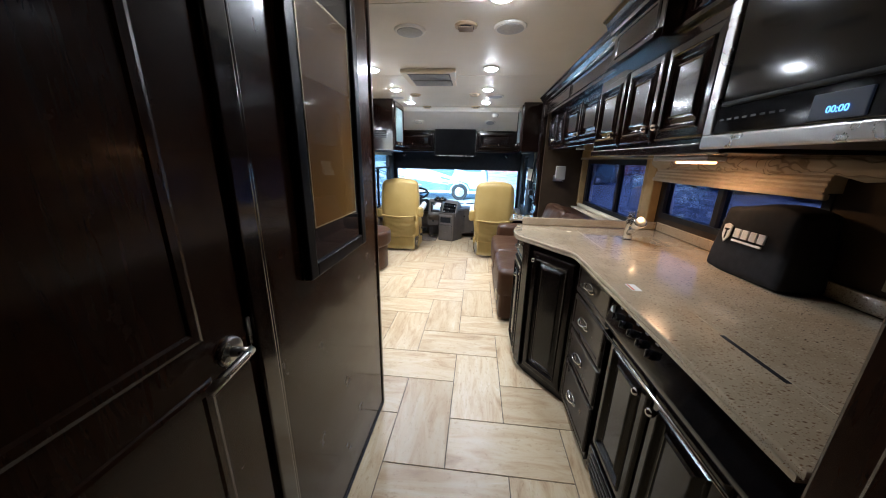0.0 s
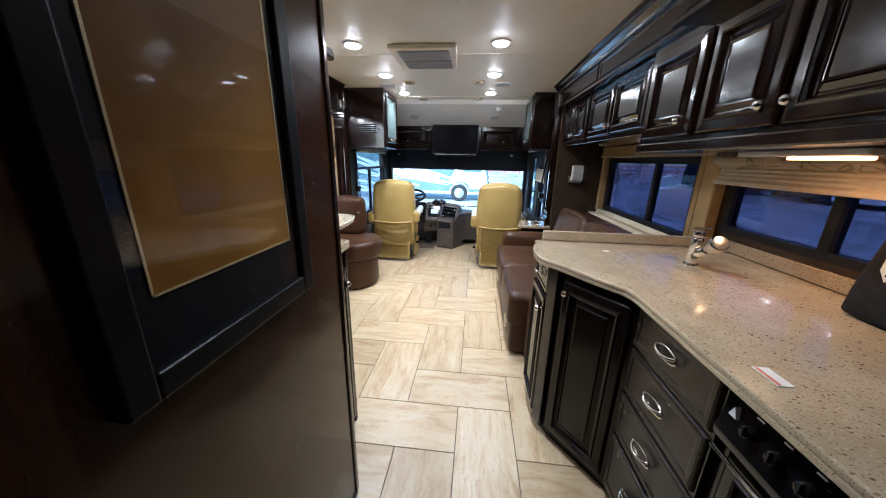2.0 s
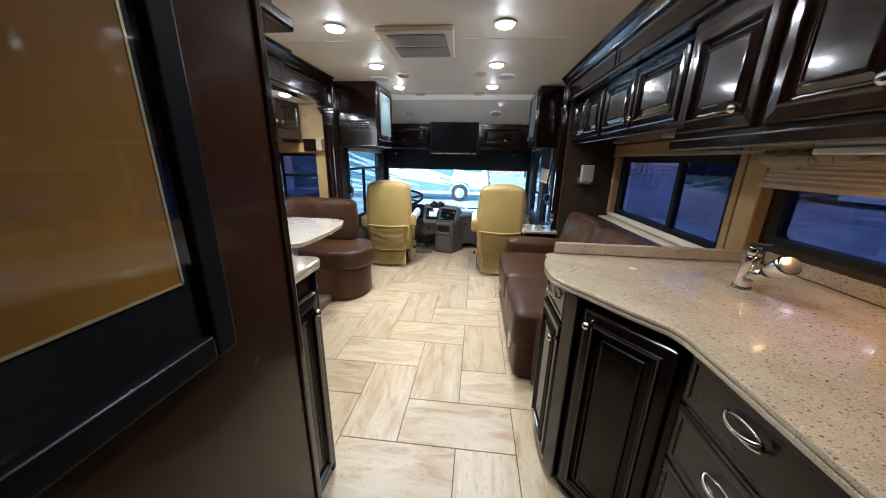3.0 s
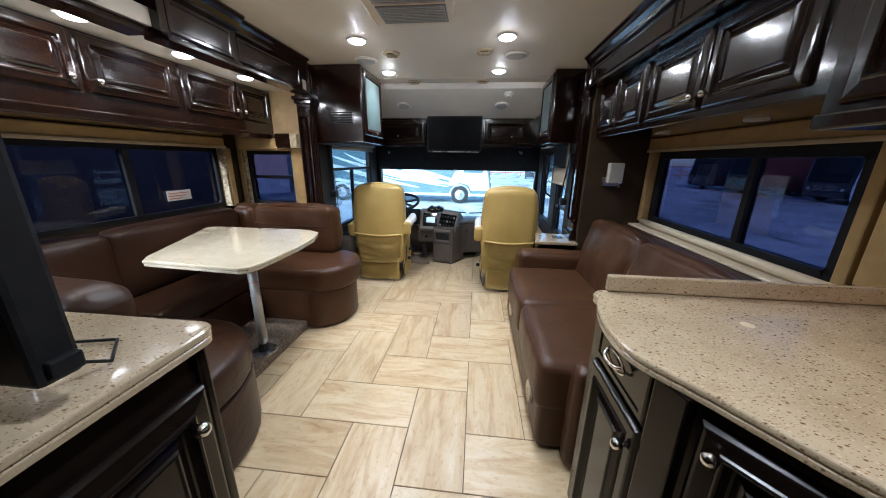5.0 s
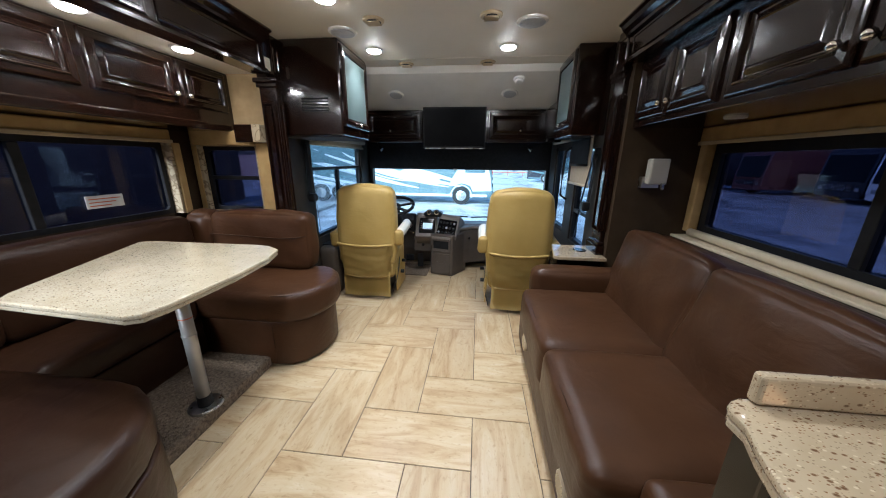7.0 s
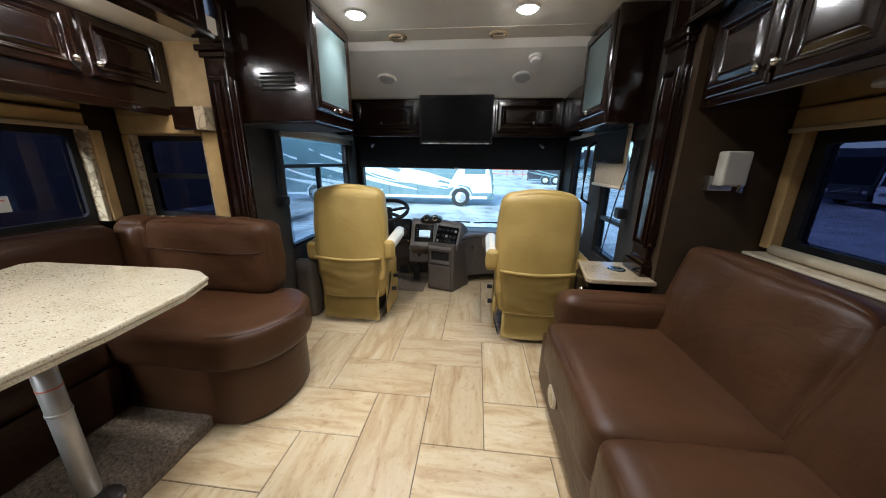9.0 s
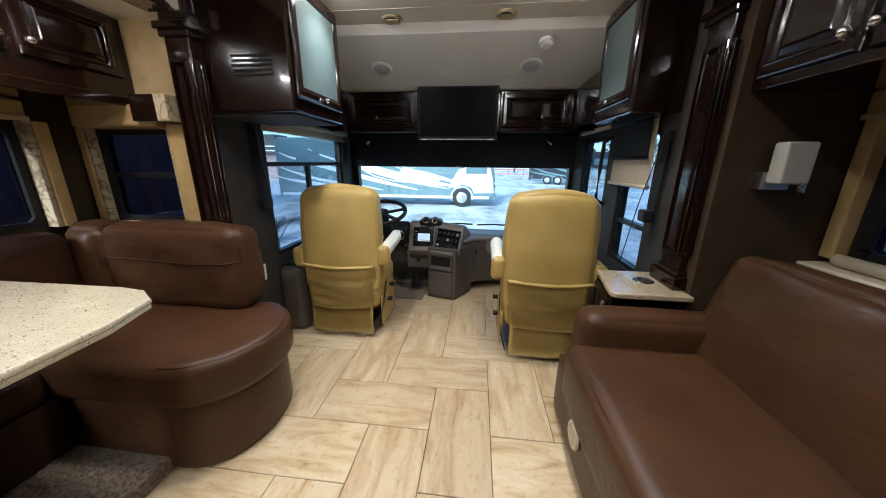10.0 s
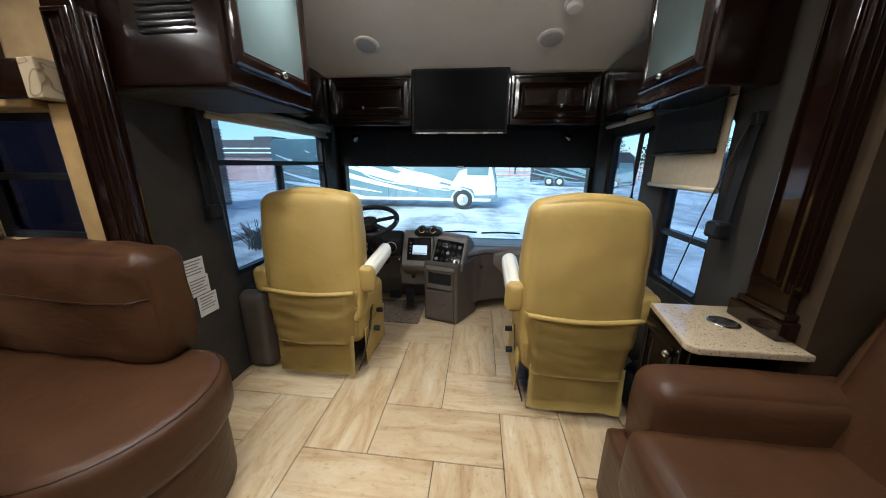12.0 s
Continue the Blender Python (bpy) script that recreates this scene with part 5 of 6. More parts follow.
part("cap", cyl(c + n * 0.02, c + n * 0.042, 0.046, 0.034, 28, 0.005), WHITEPL, t, "", True)

# ceiling fittings
t = thing("ceiling_vent", (-0.18, 3.32, 2.18), "pale plastic ceiling air vent with louvred grilles", "vent")
part("frame", prism([(-0.42, 3.06), (0.07, 3.06), (0.04, 3.58), (-0.42, 3.58)], 2.148, 2.1785, "z", 0.010), CREAMPL, t)
for a, b in ((3.11, 3.30), (3.33, 3.53)):
    g = part("grille", box(-0.36, 0.01, a, b, 2.143, 2.1495), INK, t)
    for k in range(int((b - a) / 0.018)):
        part("slat", box(-0.352, 0.002, a + 0.006 + k * 0.018, a + 0.013 + k * 0.018, 2.1385, 2.1435), SPKM, g)
for xx, yy in ((-0.494, 4.16), (0.22, 4.15), (-0.494, 5.05), (0.223, 5.04), (0.185, 2.20)):
    t = thing("air_register", (xx, yy, 2.18), "round tan air register in the ceiling", "vent", "air registers")
    part("rim", cyl((xx, yy, 2.168), (xx, yy, 2.181), 0.062, 0.068, 28, 0.003), TANPL, t, "", True)
    part("hub", cyl((xx, yy, 2.163), (xx, yy, 2.169), 0.046, 0.046, 24), BLACKPL, t)
    for k in range(5):
        part("vane", box(xx - 0.042, xx + 0.042, yy - 0.034 + k * 0.015, yy - 0.027 + k * 0.015, 2.158, 2.166), TANPL, t)
for xx, yy in ((-0.755, 4.31), (0.469, 4.25), (-0.155, 2.25), (0.44, 2.23)):
    t = thing("ceiling_speaker", (xx, yy, 2.18), "round pale speaker in the ceiling", "speaker", "ceiling speakers")
    part("rim", cyl((xx, yy, 2.168), (xx, yy, 2.181), 0.090, 0.096, 32, 0.004), HEADER, t, "", True)
    part("grille", cyl((xx, yy, 2.164), (xx, yy, 2.169), 0.076, 0.078, 32, 0.002), SPKM, t, "", True)

# ---- cab ----
t = thing("roller_shade", (-1.34, 5.5, 1.56), "cream roller shade over the driver's window", "window shade", "cab shades")
part("tube", cyl((-1.335, 4.82, 1.565), (-1.335, 6.16, 1.565), 0.022, n=18), CREAMPL, t, "", True)
part("cloth", box(-1.358, -1.352, 4.84, 6.14, 1.50, 1.565), LINEN, t)
part("hem_bar", cyl((-1.350, 4.83, 1.500), (-1.350, 6.15, 1.500), 0.012, n=14), CREAMPL, t, "", True)
t = thing("roller_shade", (1.08, 5.1, 1.56), "black and cream roller shades over the passenger window", "window shade", "cab shades")
part("tube", cyl((1.085, 4.80, 1.575), (1.085, 5.36, 1.575), 0.024, n=18), BLACKPL, t, "", True)
part("black_cloth", box(1.085, 1.089, 4.84, 5.34, 1.335, 1.575), BLACKSH, t, "black cloth")
part("black_bar", cyl((1.083, 4.84, 1.335), (1.083, 5.34, 1.335), 0.010, n=12), BLACKPL, t, "", True)
part("cream_cloth", box(1.098, 1.102, 4.80, 5.34, 1.165, 1.575), LINEN, t, "cream cloth")
part("cream_bar", cyl((1.096, 4.79, 1.162), (1.096, 5.35, 1.162), 0.012, n=12), CREAMPL, t, "", True)
t = thing("roller_shade", (1.08, 5.8, 1.56), "short cream roller shade over the entry door", "window shade", "cab shades")
part("tube", cyl((1.09, 5.46, 1.575), (1.09, 6.12, 1.575), 0.020, n=18), CREAMPL, t, "", True)
whole("grab_handle", tube([(1.12, 5.46, 1.50), (1.06, 5.46, 1.46), (1.055, 5.46, 1.25), (1.055, 5.46, 1.02), (1.12, 5.46, 0.98)], 0.014, 10), BLACKPL, "black grab handle beside the entry door", "handle", smooth=True)


def belt(s, x, top, ret, low, label):
    t = thing("seat_belt", (x, ret[0], ret[1]), label, "seat belt", "seat belts")
    part("webbing", strap([(x, top[0], top[1]), (x - s * 0.02, ret[0], ret[1])], 0.048, 0.003, (0, 1, 0.1)), BLACKSH, t)
    part("retractor", box(x - s * 0.035 - 0.03, x - s * 0.035 + 0.03, ret[0] - 0.042, ret[0] + 0.042, ret[1] - 0.036, ret[1] + 0.036, 0.016, 3), BLACKPL, t)
    part("webbing", strap([(x - s * 0.012, top[0] + 0.015, top[1] - 0.02), (x - s * 0.03, (top[0] + low[0]) / 2, (top[1] + low[1]) / 2), (x - s * 0.02, low[0], low[1])], 0.045, 0.003, (s * 0.5, 0.85, 0)), BLACKSH, t)
    part("guide", box(x - 0.018, x + 0.018, top[0] - 0.022, top[0] + 0.022, top[1] - 0.035, top[1] + 0.01, 0.006), BLACKPL, t)


belt(-1, -1.362, (4.757, 1.53), (4.746, 1.02), (4.85, 0.655), "black seat belt hanging on the driver's wall")
belt(1, 1.098, (4.672, 1.46), (4.685, 1.01), (4.93, 0.655), "black seat belt hanging on the passenger wall")
t = thing("notice_papers", (-1.37, 4.6, 0.5), "white printed notices taped to the cab wall", "paper")
for y0, z0, w, h in ((4.545, 0.70, 0.13, 0.10), (4.565, 0.60, 0.12, 0.10), (4.60, 0.48, 0.115, 0.115)):
    p = part("sheet", box(-1.3795, -1.377, y0, y0 + w, z0, z0 + h), PAPER, t)
    for k in range(5):
        part("text_bar", box(-1.3775, -1.3755, y0 + 0.012, y0 + w - 0.012 - 0.012 * (k % 3), z0 + h - 0.018 - k * 0.016, z0 + h - 0.012 - k * 0.016), INK, p)
t = thing("driver_console", (-1.28, 5.3, 0), "low brown side console with a tray beside the driver", "console")
part("body", cushion(-1.385, -1.20, 4.84, 5.74, 0.0, 0.52, 0.05, 0.01, 5, 0.003), DASHD, t, "", True)
part("tray", box(-1.37, -1.22, 4.90, 5.30, 0.50, 0.535, 0.01), BLACKPL, t)
for k in range(3):
    part("switch", box(-1.32, -1.27, 5.36 + 0.07 * k, 5.41 + 0.07 * k, 0.515, 0.54, 0.005), BLACKPL, t)


def captain_chair(x0, x1, yb, inside, seed, label):
    """inside: +1 when the armrest towards the aisle is on +x."""
    xc = (x0 + x1) / 2
    t = thing("captain_chair", (xc, yb + 0.3, 0), label, "chair", "cab seats")
    bm = cushion(x0 + 0.005, x1 - 0.005, yb, yb + 0.17, 0.36, 1.125, 0.055, 0.02, 9, 0.007, None, seed)
    for vt in bm.verts:
        u = max(0.0, (vt.co.z - 0.8) / 0.325)
        vt.co.y += 0.05 * max(0, (vt.co.z - 0.36)) - 0.02
        vt.co.x = xc + (vt.co.x - xc) * (1 - 0.045 * u * u)
        vt.co.z -= 0.03 * u * ((vt.co.x - xc) / 0.28) ** 2
    part("backrest", bm, VINYL, t, "mustard vinyl backrest cover", True)
    bm = tube([(x0 + 0.02 + (x1 - x0 - 0.04) * k / 10, yb - 0.048 - 0.012 * math.sin(math.pi * k / 10), 0.578 - 0.018 * math.sin(math.pi * k / 10)) for k in range(11)], 0.013, 8)
    part("piping", bm, VINYL, t, "elastic seam across the back", True)
    bm = cushion(x0 + 0.02, x1 - 0.02, yb + 0.02, yb + 0.50, 0.20, 0.50, 0.06, 0.012, 8, 0.008, None, seed + 2)
    part("seat", bm, VINYL, t, "", True)
    # loose lower cover, gathered in soft level folds
    rows = []
    bm = bmesh.new()
    for j in range(19):
        v2 = j / 18
        row = []
        for k in range(25):
            u = -1 + k / 12
            w2 = (x1 - x0) / 2 - 0.006 - 0.030 * v2
            xx = xc + u * w2
            zz = 0.578 - 0.315 * v2 - 0.022 * (1 - u * u)
            sag = noise.noise(Vector((u * 1.3 + seed, v2 * 7.5 + 0.5 * u * u, seed * 0.7)))
            fine = noise.noise(Vector((u * 4.0 + seed, v2 * 15, seed)))
            yy = yb - 0.052 - 0.015 * sag * min(1, v2 * 4) - 0.005 * fine + 0.075 * max(0, abs(u) - 0.84) / 0.16 - 0.010 * math.sin(math.pi * min(1, v2 * 1.2))
            row.append(bm.verts.new((xx, yy, zz)))
        rows.append(row)
    for a, b in zip(rows, rows[1:]):
        for k in range(24):
            bm.faces.new((a[k], a[k + 1], b[k + 1], b[k]))
    bmesh.ops.solidify(bm, geom=bm.faces[:], thickness=0.006)
    part("lower_cover", bm, VINYL, t, "loosely gathered lower back cover", True)
    rows = []
    bm = bmesh.new()
    for j in range(5):
        z = 0.30 - 0.065 * j
        rows.append([bm.verts.new((x0 + 0.055 + (x1 - x0 - 0.10) * k / 16, yb - 0.026 - 0.006 * j * 0.6 + 0.006 * math.sin(k * 0.9 + seed) * j / 4, z + (0.006 * math.sin(k * 0.7) if j == 4 else 0))) for k in range(17)])
    for a, b in zip(rows, rows[1:]):
        for k in range(16):
            bm.faces.new((a[k], a[k + 1], b[k + 1], b[k]))
    bmesh.ops.solidify(bm, geom=bm.faces[:], thickness=0.008)
    part("skirt", bm, VINYL, t, "loose mustard vinyl skirt", True)
    xs = x1 if inside > 0 else x0
    bm = cushion(min(xs, xs - inside * 0.012), max(xs, xs - inside * 0.012), yb + 0.06, yb + 0.42, 0.06, 0.30, 0.005, 0.004, 5, 0.012, None, seed + 4)
    part("side_flap", bm, VINYL, t, "", True)
    part("pedestal", box(xc - 0.17, xc + 0.17, yb + 0.08, yb + 0.45, 0.0, 0.24, 0.02), BLACKPL, t)
    for s in (-1, 1):
        xa = (x1 if s > 0 else x0) + s * 0.035
        z1 = 0.715 if s == inside else 0.68
        bm = cushion(xa - 0.042, xa + 0.042, yb + 0.03, yb + 0.44, z1 - 0.10, z1, 0.04, 0.006, 6, 0.005, None, seed + s)
        for vt in bm.verts:
            vt.co.z += (vt.co.y - yb - 0.03) * 0.10
        part("armrest", bm, PLASTICWRAP if s == inside else VINYL, t, "armrest in clear plastic wrap" if s == inside else "", True)
        part("arm_end", cushion(xa - 0.046, xa + 0.046, yb + 0.01, yb + 0.07, z1 - 0.155, z1 - 0.005, 0.035, 0.004, 4, 0.004, None, seed + 6), VINYL, t, "", True)
    part("belt_strap", strap([(xs + inside * 0.006, yb + 0.16, 0.40), (xs + inside * 0.008, yb + 0.10, 0.27), (xs - inside * 0.004, yb + 0.03, 0.16), (xs - inside * 0.035, yb + 0.005, 0.06)], 0.04, 0.004, (0, 1, 0.3)), BLACKPL, t)
    part("lever", cyl((xs + inside * 0.01, yb + 0.24, 0.34), (xs + inside * 0.05, yb + 0.24, 0.34), 0.016, n=14, bev=0.002), BLACKPL, t, "", True)
    part("lever", cyl((xs + inside * 0.01, yb + 0.18, 0.24), (xs + inside * 0.045, yb + 0.18, 0.24), 0.018, n=14, bev=0.002), BLACKPL, t, "", True)
    return t


captain_chair(-1.175, -0.60, 4.84, 1, 1.0, "mustard yellow vinyl driver's seat")
captain_chair(0.285, 0.845, 4.70, -1, 21.0, "mustard yellow vinyl passenger seat")

dash = thing("dashboard", (-0.12, 6.0, 0), "taupe moulded dashboard with screen and switches", "dashboard")
part("shelf", prism([(5.93, 0.24), (5.86, 0.44), (5.86, 0.53), (5.92, 0.585), (6.44, 0.52), (6.44, 0.0), (6.10, 0.0)], -1.375, 1.115, "x", 0.018, 3), DASHM, dash)
bm = prism([(5.66, 0.42), (5.63, 0.47), (5.74, 0.715), (5.80, 0.735), (5.98, 0.64), (5.98, 0.30), (5.75, 0.35)], -0.56, -0.305, "x", 0.016, 3)
part("centre_pod", bm, DASHM, dash)
lean = Matrix.Translation((-0.31, 5.63, 0.60)) @ pose(0, 0, 0, 0, 4, -15) @ Matrix.Translation((0.31, -5.63, -0.60))
bm = prism([(5.66, 0.44), (5.63, 0.48), (5.74, 0.715), (5.80, 0.735), (5.98, 0.64), (5.98, 0.30), (5.75, 0.35)], -0.318, -0.045, "x", 0.022, 3)
part("switch_pod", put(bm, lean), DASHM, dash)
mp = Matrix.Translation((0, 5.625, 0.47)) @ pose(0, 0, 0, -24, 0, 0)
sc = part("radio", put(box(-0.515, -0.318, -0.004, 0.02, 0.045, 0.235, 0.008), mp), BLACKGL, dash)
part("screen", put(box(-0.468, -0.350, -0.007, -0.003, 0.095, 0.170), mp), SCREENE, sc, "lit radio screen")
for k in range(4):
    part("button", put(box(-0.495, -0.482, -0.008, -0.003, 0.10 + 0.028 * k, 0.108 + 0.028 * k, 0.002), mp), INK, sc)
for k, (a, b) in enumerate(((-0.462, -0.43), (-0.425, -0.395), (-0.39, -0.356))):
    part("icon", put(box(a, b, -0.0085, -0.0065, 0.10, 0.108), mp), INK, sc)
sw = part("switch_panel", put(box(-0.296, -0.064, -0.006, 0.02, 0.03, 0.235, 0.008), lean @ mp), BLACKGL, dash, "glossy black switch panel")
for i in range(5):
    for j in range(3):
        xx2, zz2 = -0.268 + i * 0.044, 0.072 + j * 0.060
        part("switch", put(cyl((xx2, -0.006, zz2), (xx2, -0.016, zz2), 0.015, 0.012, 14, 0.002), lean @ mp), INK if (i * 3 + j) % 7 == 0 else BLACKPL, sw, "", True)
for xx in (-0.395, -0.305):
    vn = part("round_vent", cyl((xx, 5.70, 0.755), (xx, 5.76, 0.75), 0.034, 0.036, 24, 0.004), BLACKPL, dash, "", True)
    part("ring", cyl((xx, 5.694, 0.7555), (xx, 5.70, 0.755), 0.027, 0.029, 24, 0.001), CHROME, vn, "", True)
    part("core", cyl((xx, 5.690, 0.7558), (xx, 5.696, 0.7555), 0.018, 0.018, 20), BLACKPL, vn)
part("vent_pod", cushion(-0.46, -0.24, 5.70, 5.86, 0.70, 0.76, 0.03, 0.004, 4, 0.0), BLACKPL, dash, "", True)
# tower with cubby and drawer
tw = part("tower", prism([(-0.365, 5.62), (-0.09, 5.54), (0.06, 5.80), (0.04, 5.95), (-0.365, 5.95)], 0.0, 0.515, "z", 0.016, 3), DASHD, dash, "grey centre tower")
mt = pose(-0.2275, 5.575, 0, 0, 0, -16.2)
part("cubby", put(box(-0.105, 0.095, -0.004, 0.03, 0.315, 0.435, 0.004), mt), BLACKPL, tw, "open cubby")
for a, b, c, d2 in ((-0.128, -0.105, 0.298, 0.452), (0.095, 0.118, 0.298, 0.452), (-0.105, 0.095, 0.298, 0.315), (-0.105, 0.095, 0.435, 0.452)):
    part("cubby_edge", put(box(a, b, -0.014, 0.02, c, d2, 0.004), mt), DASHD, tw)
part("cubby_floor", put(prism([(-0.013, 0.315), (0.0, 0.315), (0.0, 0.350)], -0.105, 0.095, "x"), mt), DASHD, tw)
part("cubby_rim", put(box(-0.128, 0.118, -0.010, 0.02, 0.455, 0.485, 0.006), mt), DASHM, tw)
dw = part("drawer", put(box(-0.128, 0.118, -0.014, 0.02, 0.03, 0.285, 0.010), mt), DASHD, tw)
part("finger_pull", put(tube([(-0.05 + 0.1 * k / 8, -0.016, 0.185 - 0.028 * math.sin(math.pi * k / 8)) for k in range(9)], 0.005, 6), mt), DASHD, dw, "", True)
part("knee_panel", prism([(5.78, 0.24), (5.74, 0.40), (5.80, 0.44), (5.95, 0.44), (5.95, 0.24)], -0.60, -0.36, "x", 0.012), DASHM, dash)
part("lighter", cyl((-0.48, 5.742, 0.335), (-0.48, 5.752, 0.335), 0.018, n=16), BLACKPL, dash)
# swept panel towards the passenger
sweep = [(-0.02, 5.70), (0.10, 5.82), (0.30, 5.90), (0.60, 5.92), (1.11, 5.92), (1.11, 6.05), (-0.02, 6.05)]
part("swept_panel", prism(sweep, 0.10, 0.535, "z", 0.014, 3), DASHD, dash)
part("swept_cap", prism([(x, y - 0.012 if y < 6 else y) for x, y in sweep], 0.537, 0.575, "z", 0.016, 3), DASHM, dash)
part("lock", cyl((0.10, 5.79, 0.43), (0.09, 5.80, 0.43), 0.016, n=14), CHROME, dash)
bn = part("binnacle", prism([(5.70, 0.52), (5.70, 0.66), (5.78, 0.73), (5.98, 0.66), (5.98, 0.45)], -1.02, -0.57, "x", 0.02, 3), BLACKPL, dash, "black instrument binnacle")
for xx in (-0.90, -0.78, -0.655):
    part("gauge", cyl((xx, 5.694, 0.60), (xx, 5.70, 0.60), 0.046, n=28), BLACKGL, bn)
    part("gauge_ring", tube([(xx + 0.046 * math.cos(radians(a)), 5.692, 0.60 + 0.046 * math.sin(radians(a))) for a in range(0, 361, 20)], 0.004, 6), STEEL, bn)
part("key_tag", cyl((-0.585, 5.67, 0.52), (-0.585, 5.675, 0.50), 0.006, 0.009, 10), CHROME, dash)

whl = thing("steering_wheel", (-0.79, 5.5, 0.80), "black steering wheel with four spokes", "steering wheel")
mw2 = Matrix.Translation((-0.755, 5.46, 0.862)) @ pose(0, 0, 0, 20, 0, 0)
part("rim", put(tube([(0.215 * math.cos(radians(a)), 0.215 * math.sin(radians(a)), 0) for a in range(0, 361, 10)], 0.0185, 12), mw2), BLACKPL, whl, "", True)
part("hub", put(cyl((0, 0, -0.05), (0, 0, 0.005), 0.060, 0.068, 24, 0.008), mw2), BLACKPL, whl, "", True)
part("emblem", put(cyl((0, 0, 0.005), (0, 0, 0.008), 0.022, n=20), mw2), STEEL, whl)
for a in (20, 160, 215, 325):
    ca, sa = math.cos(radians(a)), math.sin(radians(a))
    part("spoke", put(strap([(0.05 * ca, 0.05 * sa, -0.01), (0.21 * ca, 0.21 * sa, 0)], 0.035, 0.012, (-sa, ca, 0)), mw2), BLACKPL, whl)
part("column", cyl((-0.755, 5.48, 0.83), (-0.755, 5.80, 0.46), 0.045, 0.06, 18), BLACKPL, whl, "", True)
t = thing("pedals", (-0.6, 5.8, 0), "black driving pedals under the dash", "pedal")
part("accelerator", box(-0.545, -0.475, 5.72, 5.74, 0.05, 0.22, 0.006, 2, None, None), BLACKPL, t)
part("brake", box(-0.70, -0.60, 5.74, 5.76, 0.12, 0.20, 0.006), BLACKPL, t)
part("arm", box(-0.52, -0.50, 5.74, 5.86, 0.18, 0.205, 0.004), BLACKPL, t)
whole("floor_mat", box(-1.0, -0.40, 5.52, 5.95, 0.002, 0.010, 0.003), CARPET, "brown carpet mat in the driver's footwell", "mat")
for x0, x1 in ((-0.30, 0.05), (0.10, 0.50)):
    whole("wiper", tube([(x0, 6.53, 0.565), ((x0 + x1) / 2, 6.535, 0.575), (x1, 6.53, 0.57)], 0.010, 6), BLACKPL, "black windscreen wiper blade", "wiper", "wipers", True)
t = thing("rubbish_bag", (0.75, 4.9, 0), "dark patterned bag on the floor beside the seat", "bag")
part("sack", cushion(0.88, 1.08, 4.66, 4.92, 0.0, 0.22, 0.08, 0.02, 5, 0.03, None, 6.0), BAGM, t, "", True)
part("tag", box(0.885, 0.90, 4.645, 4.665, 0.06, 0.12, 0.003), REDPR, t)

# ---- outdoors ----
GZ = -1.02
bm = bmesh.new()
bmesh.ops.create_grid(bm, x_segments=60, y_segments=60, size=400)
for vt in bm.verts:
    vt.co.z = GZ
ground = tagged(part("ground", bm, GROUNDM), "wet asphalt lot with thin grey snow", "", "", "structure")


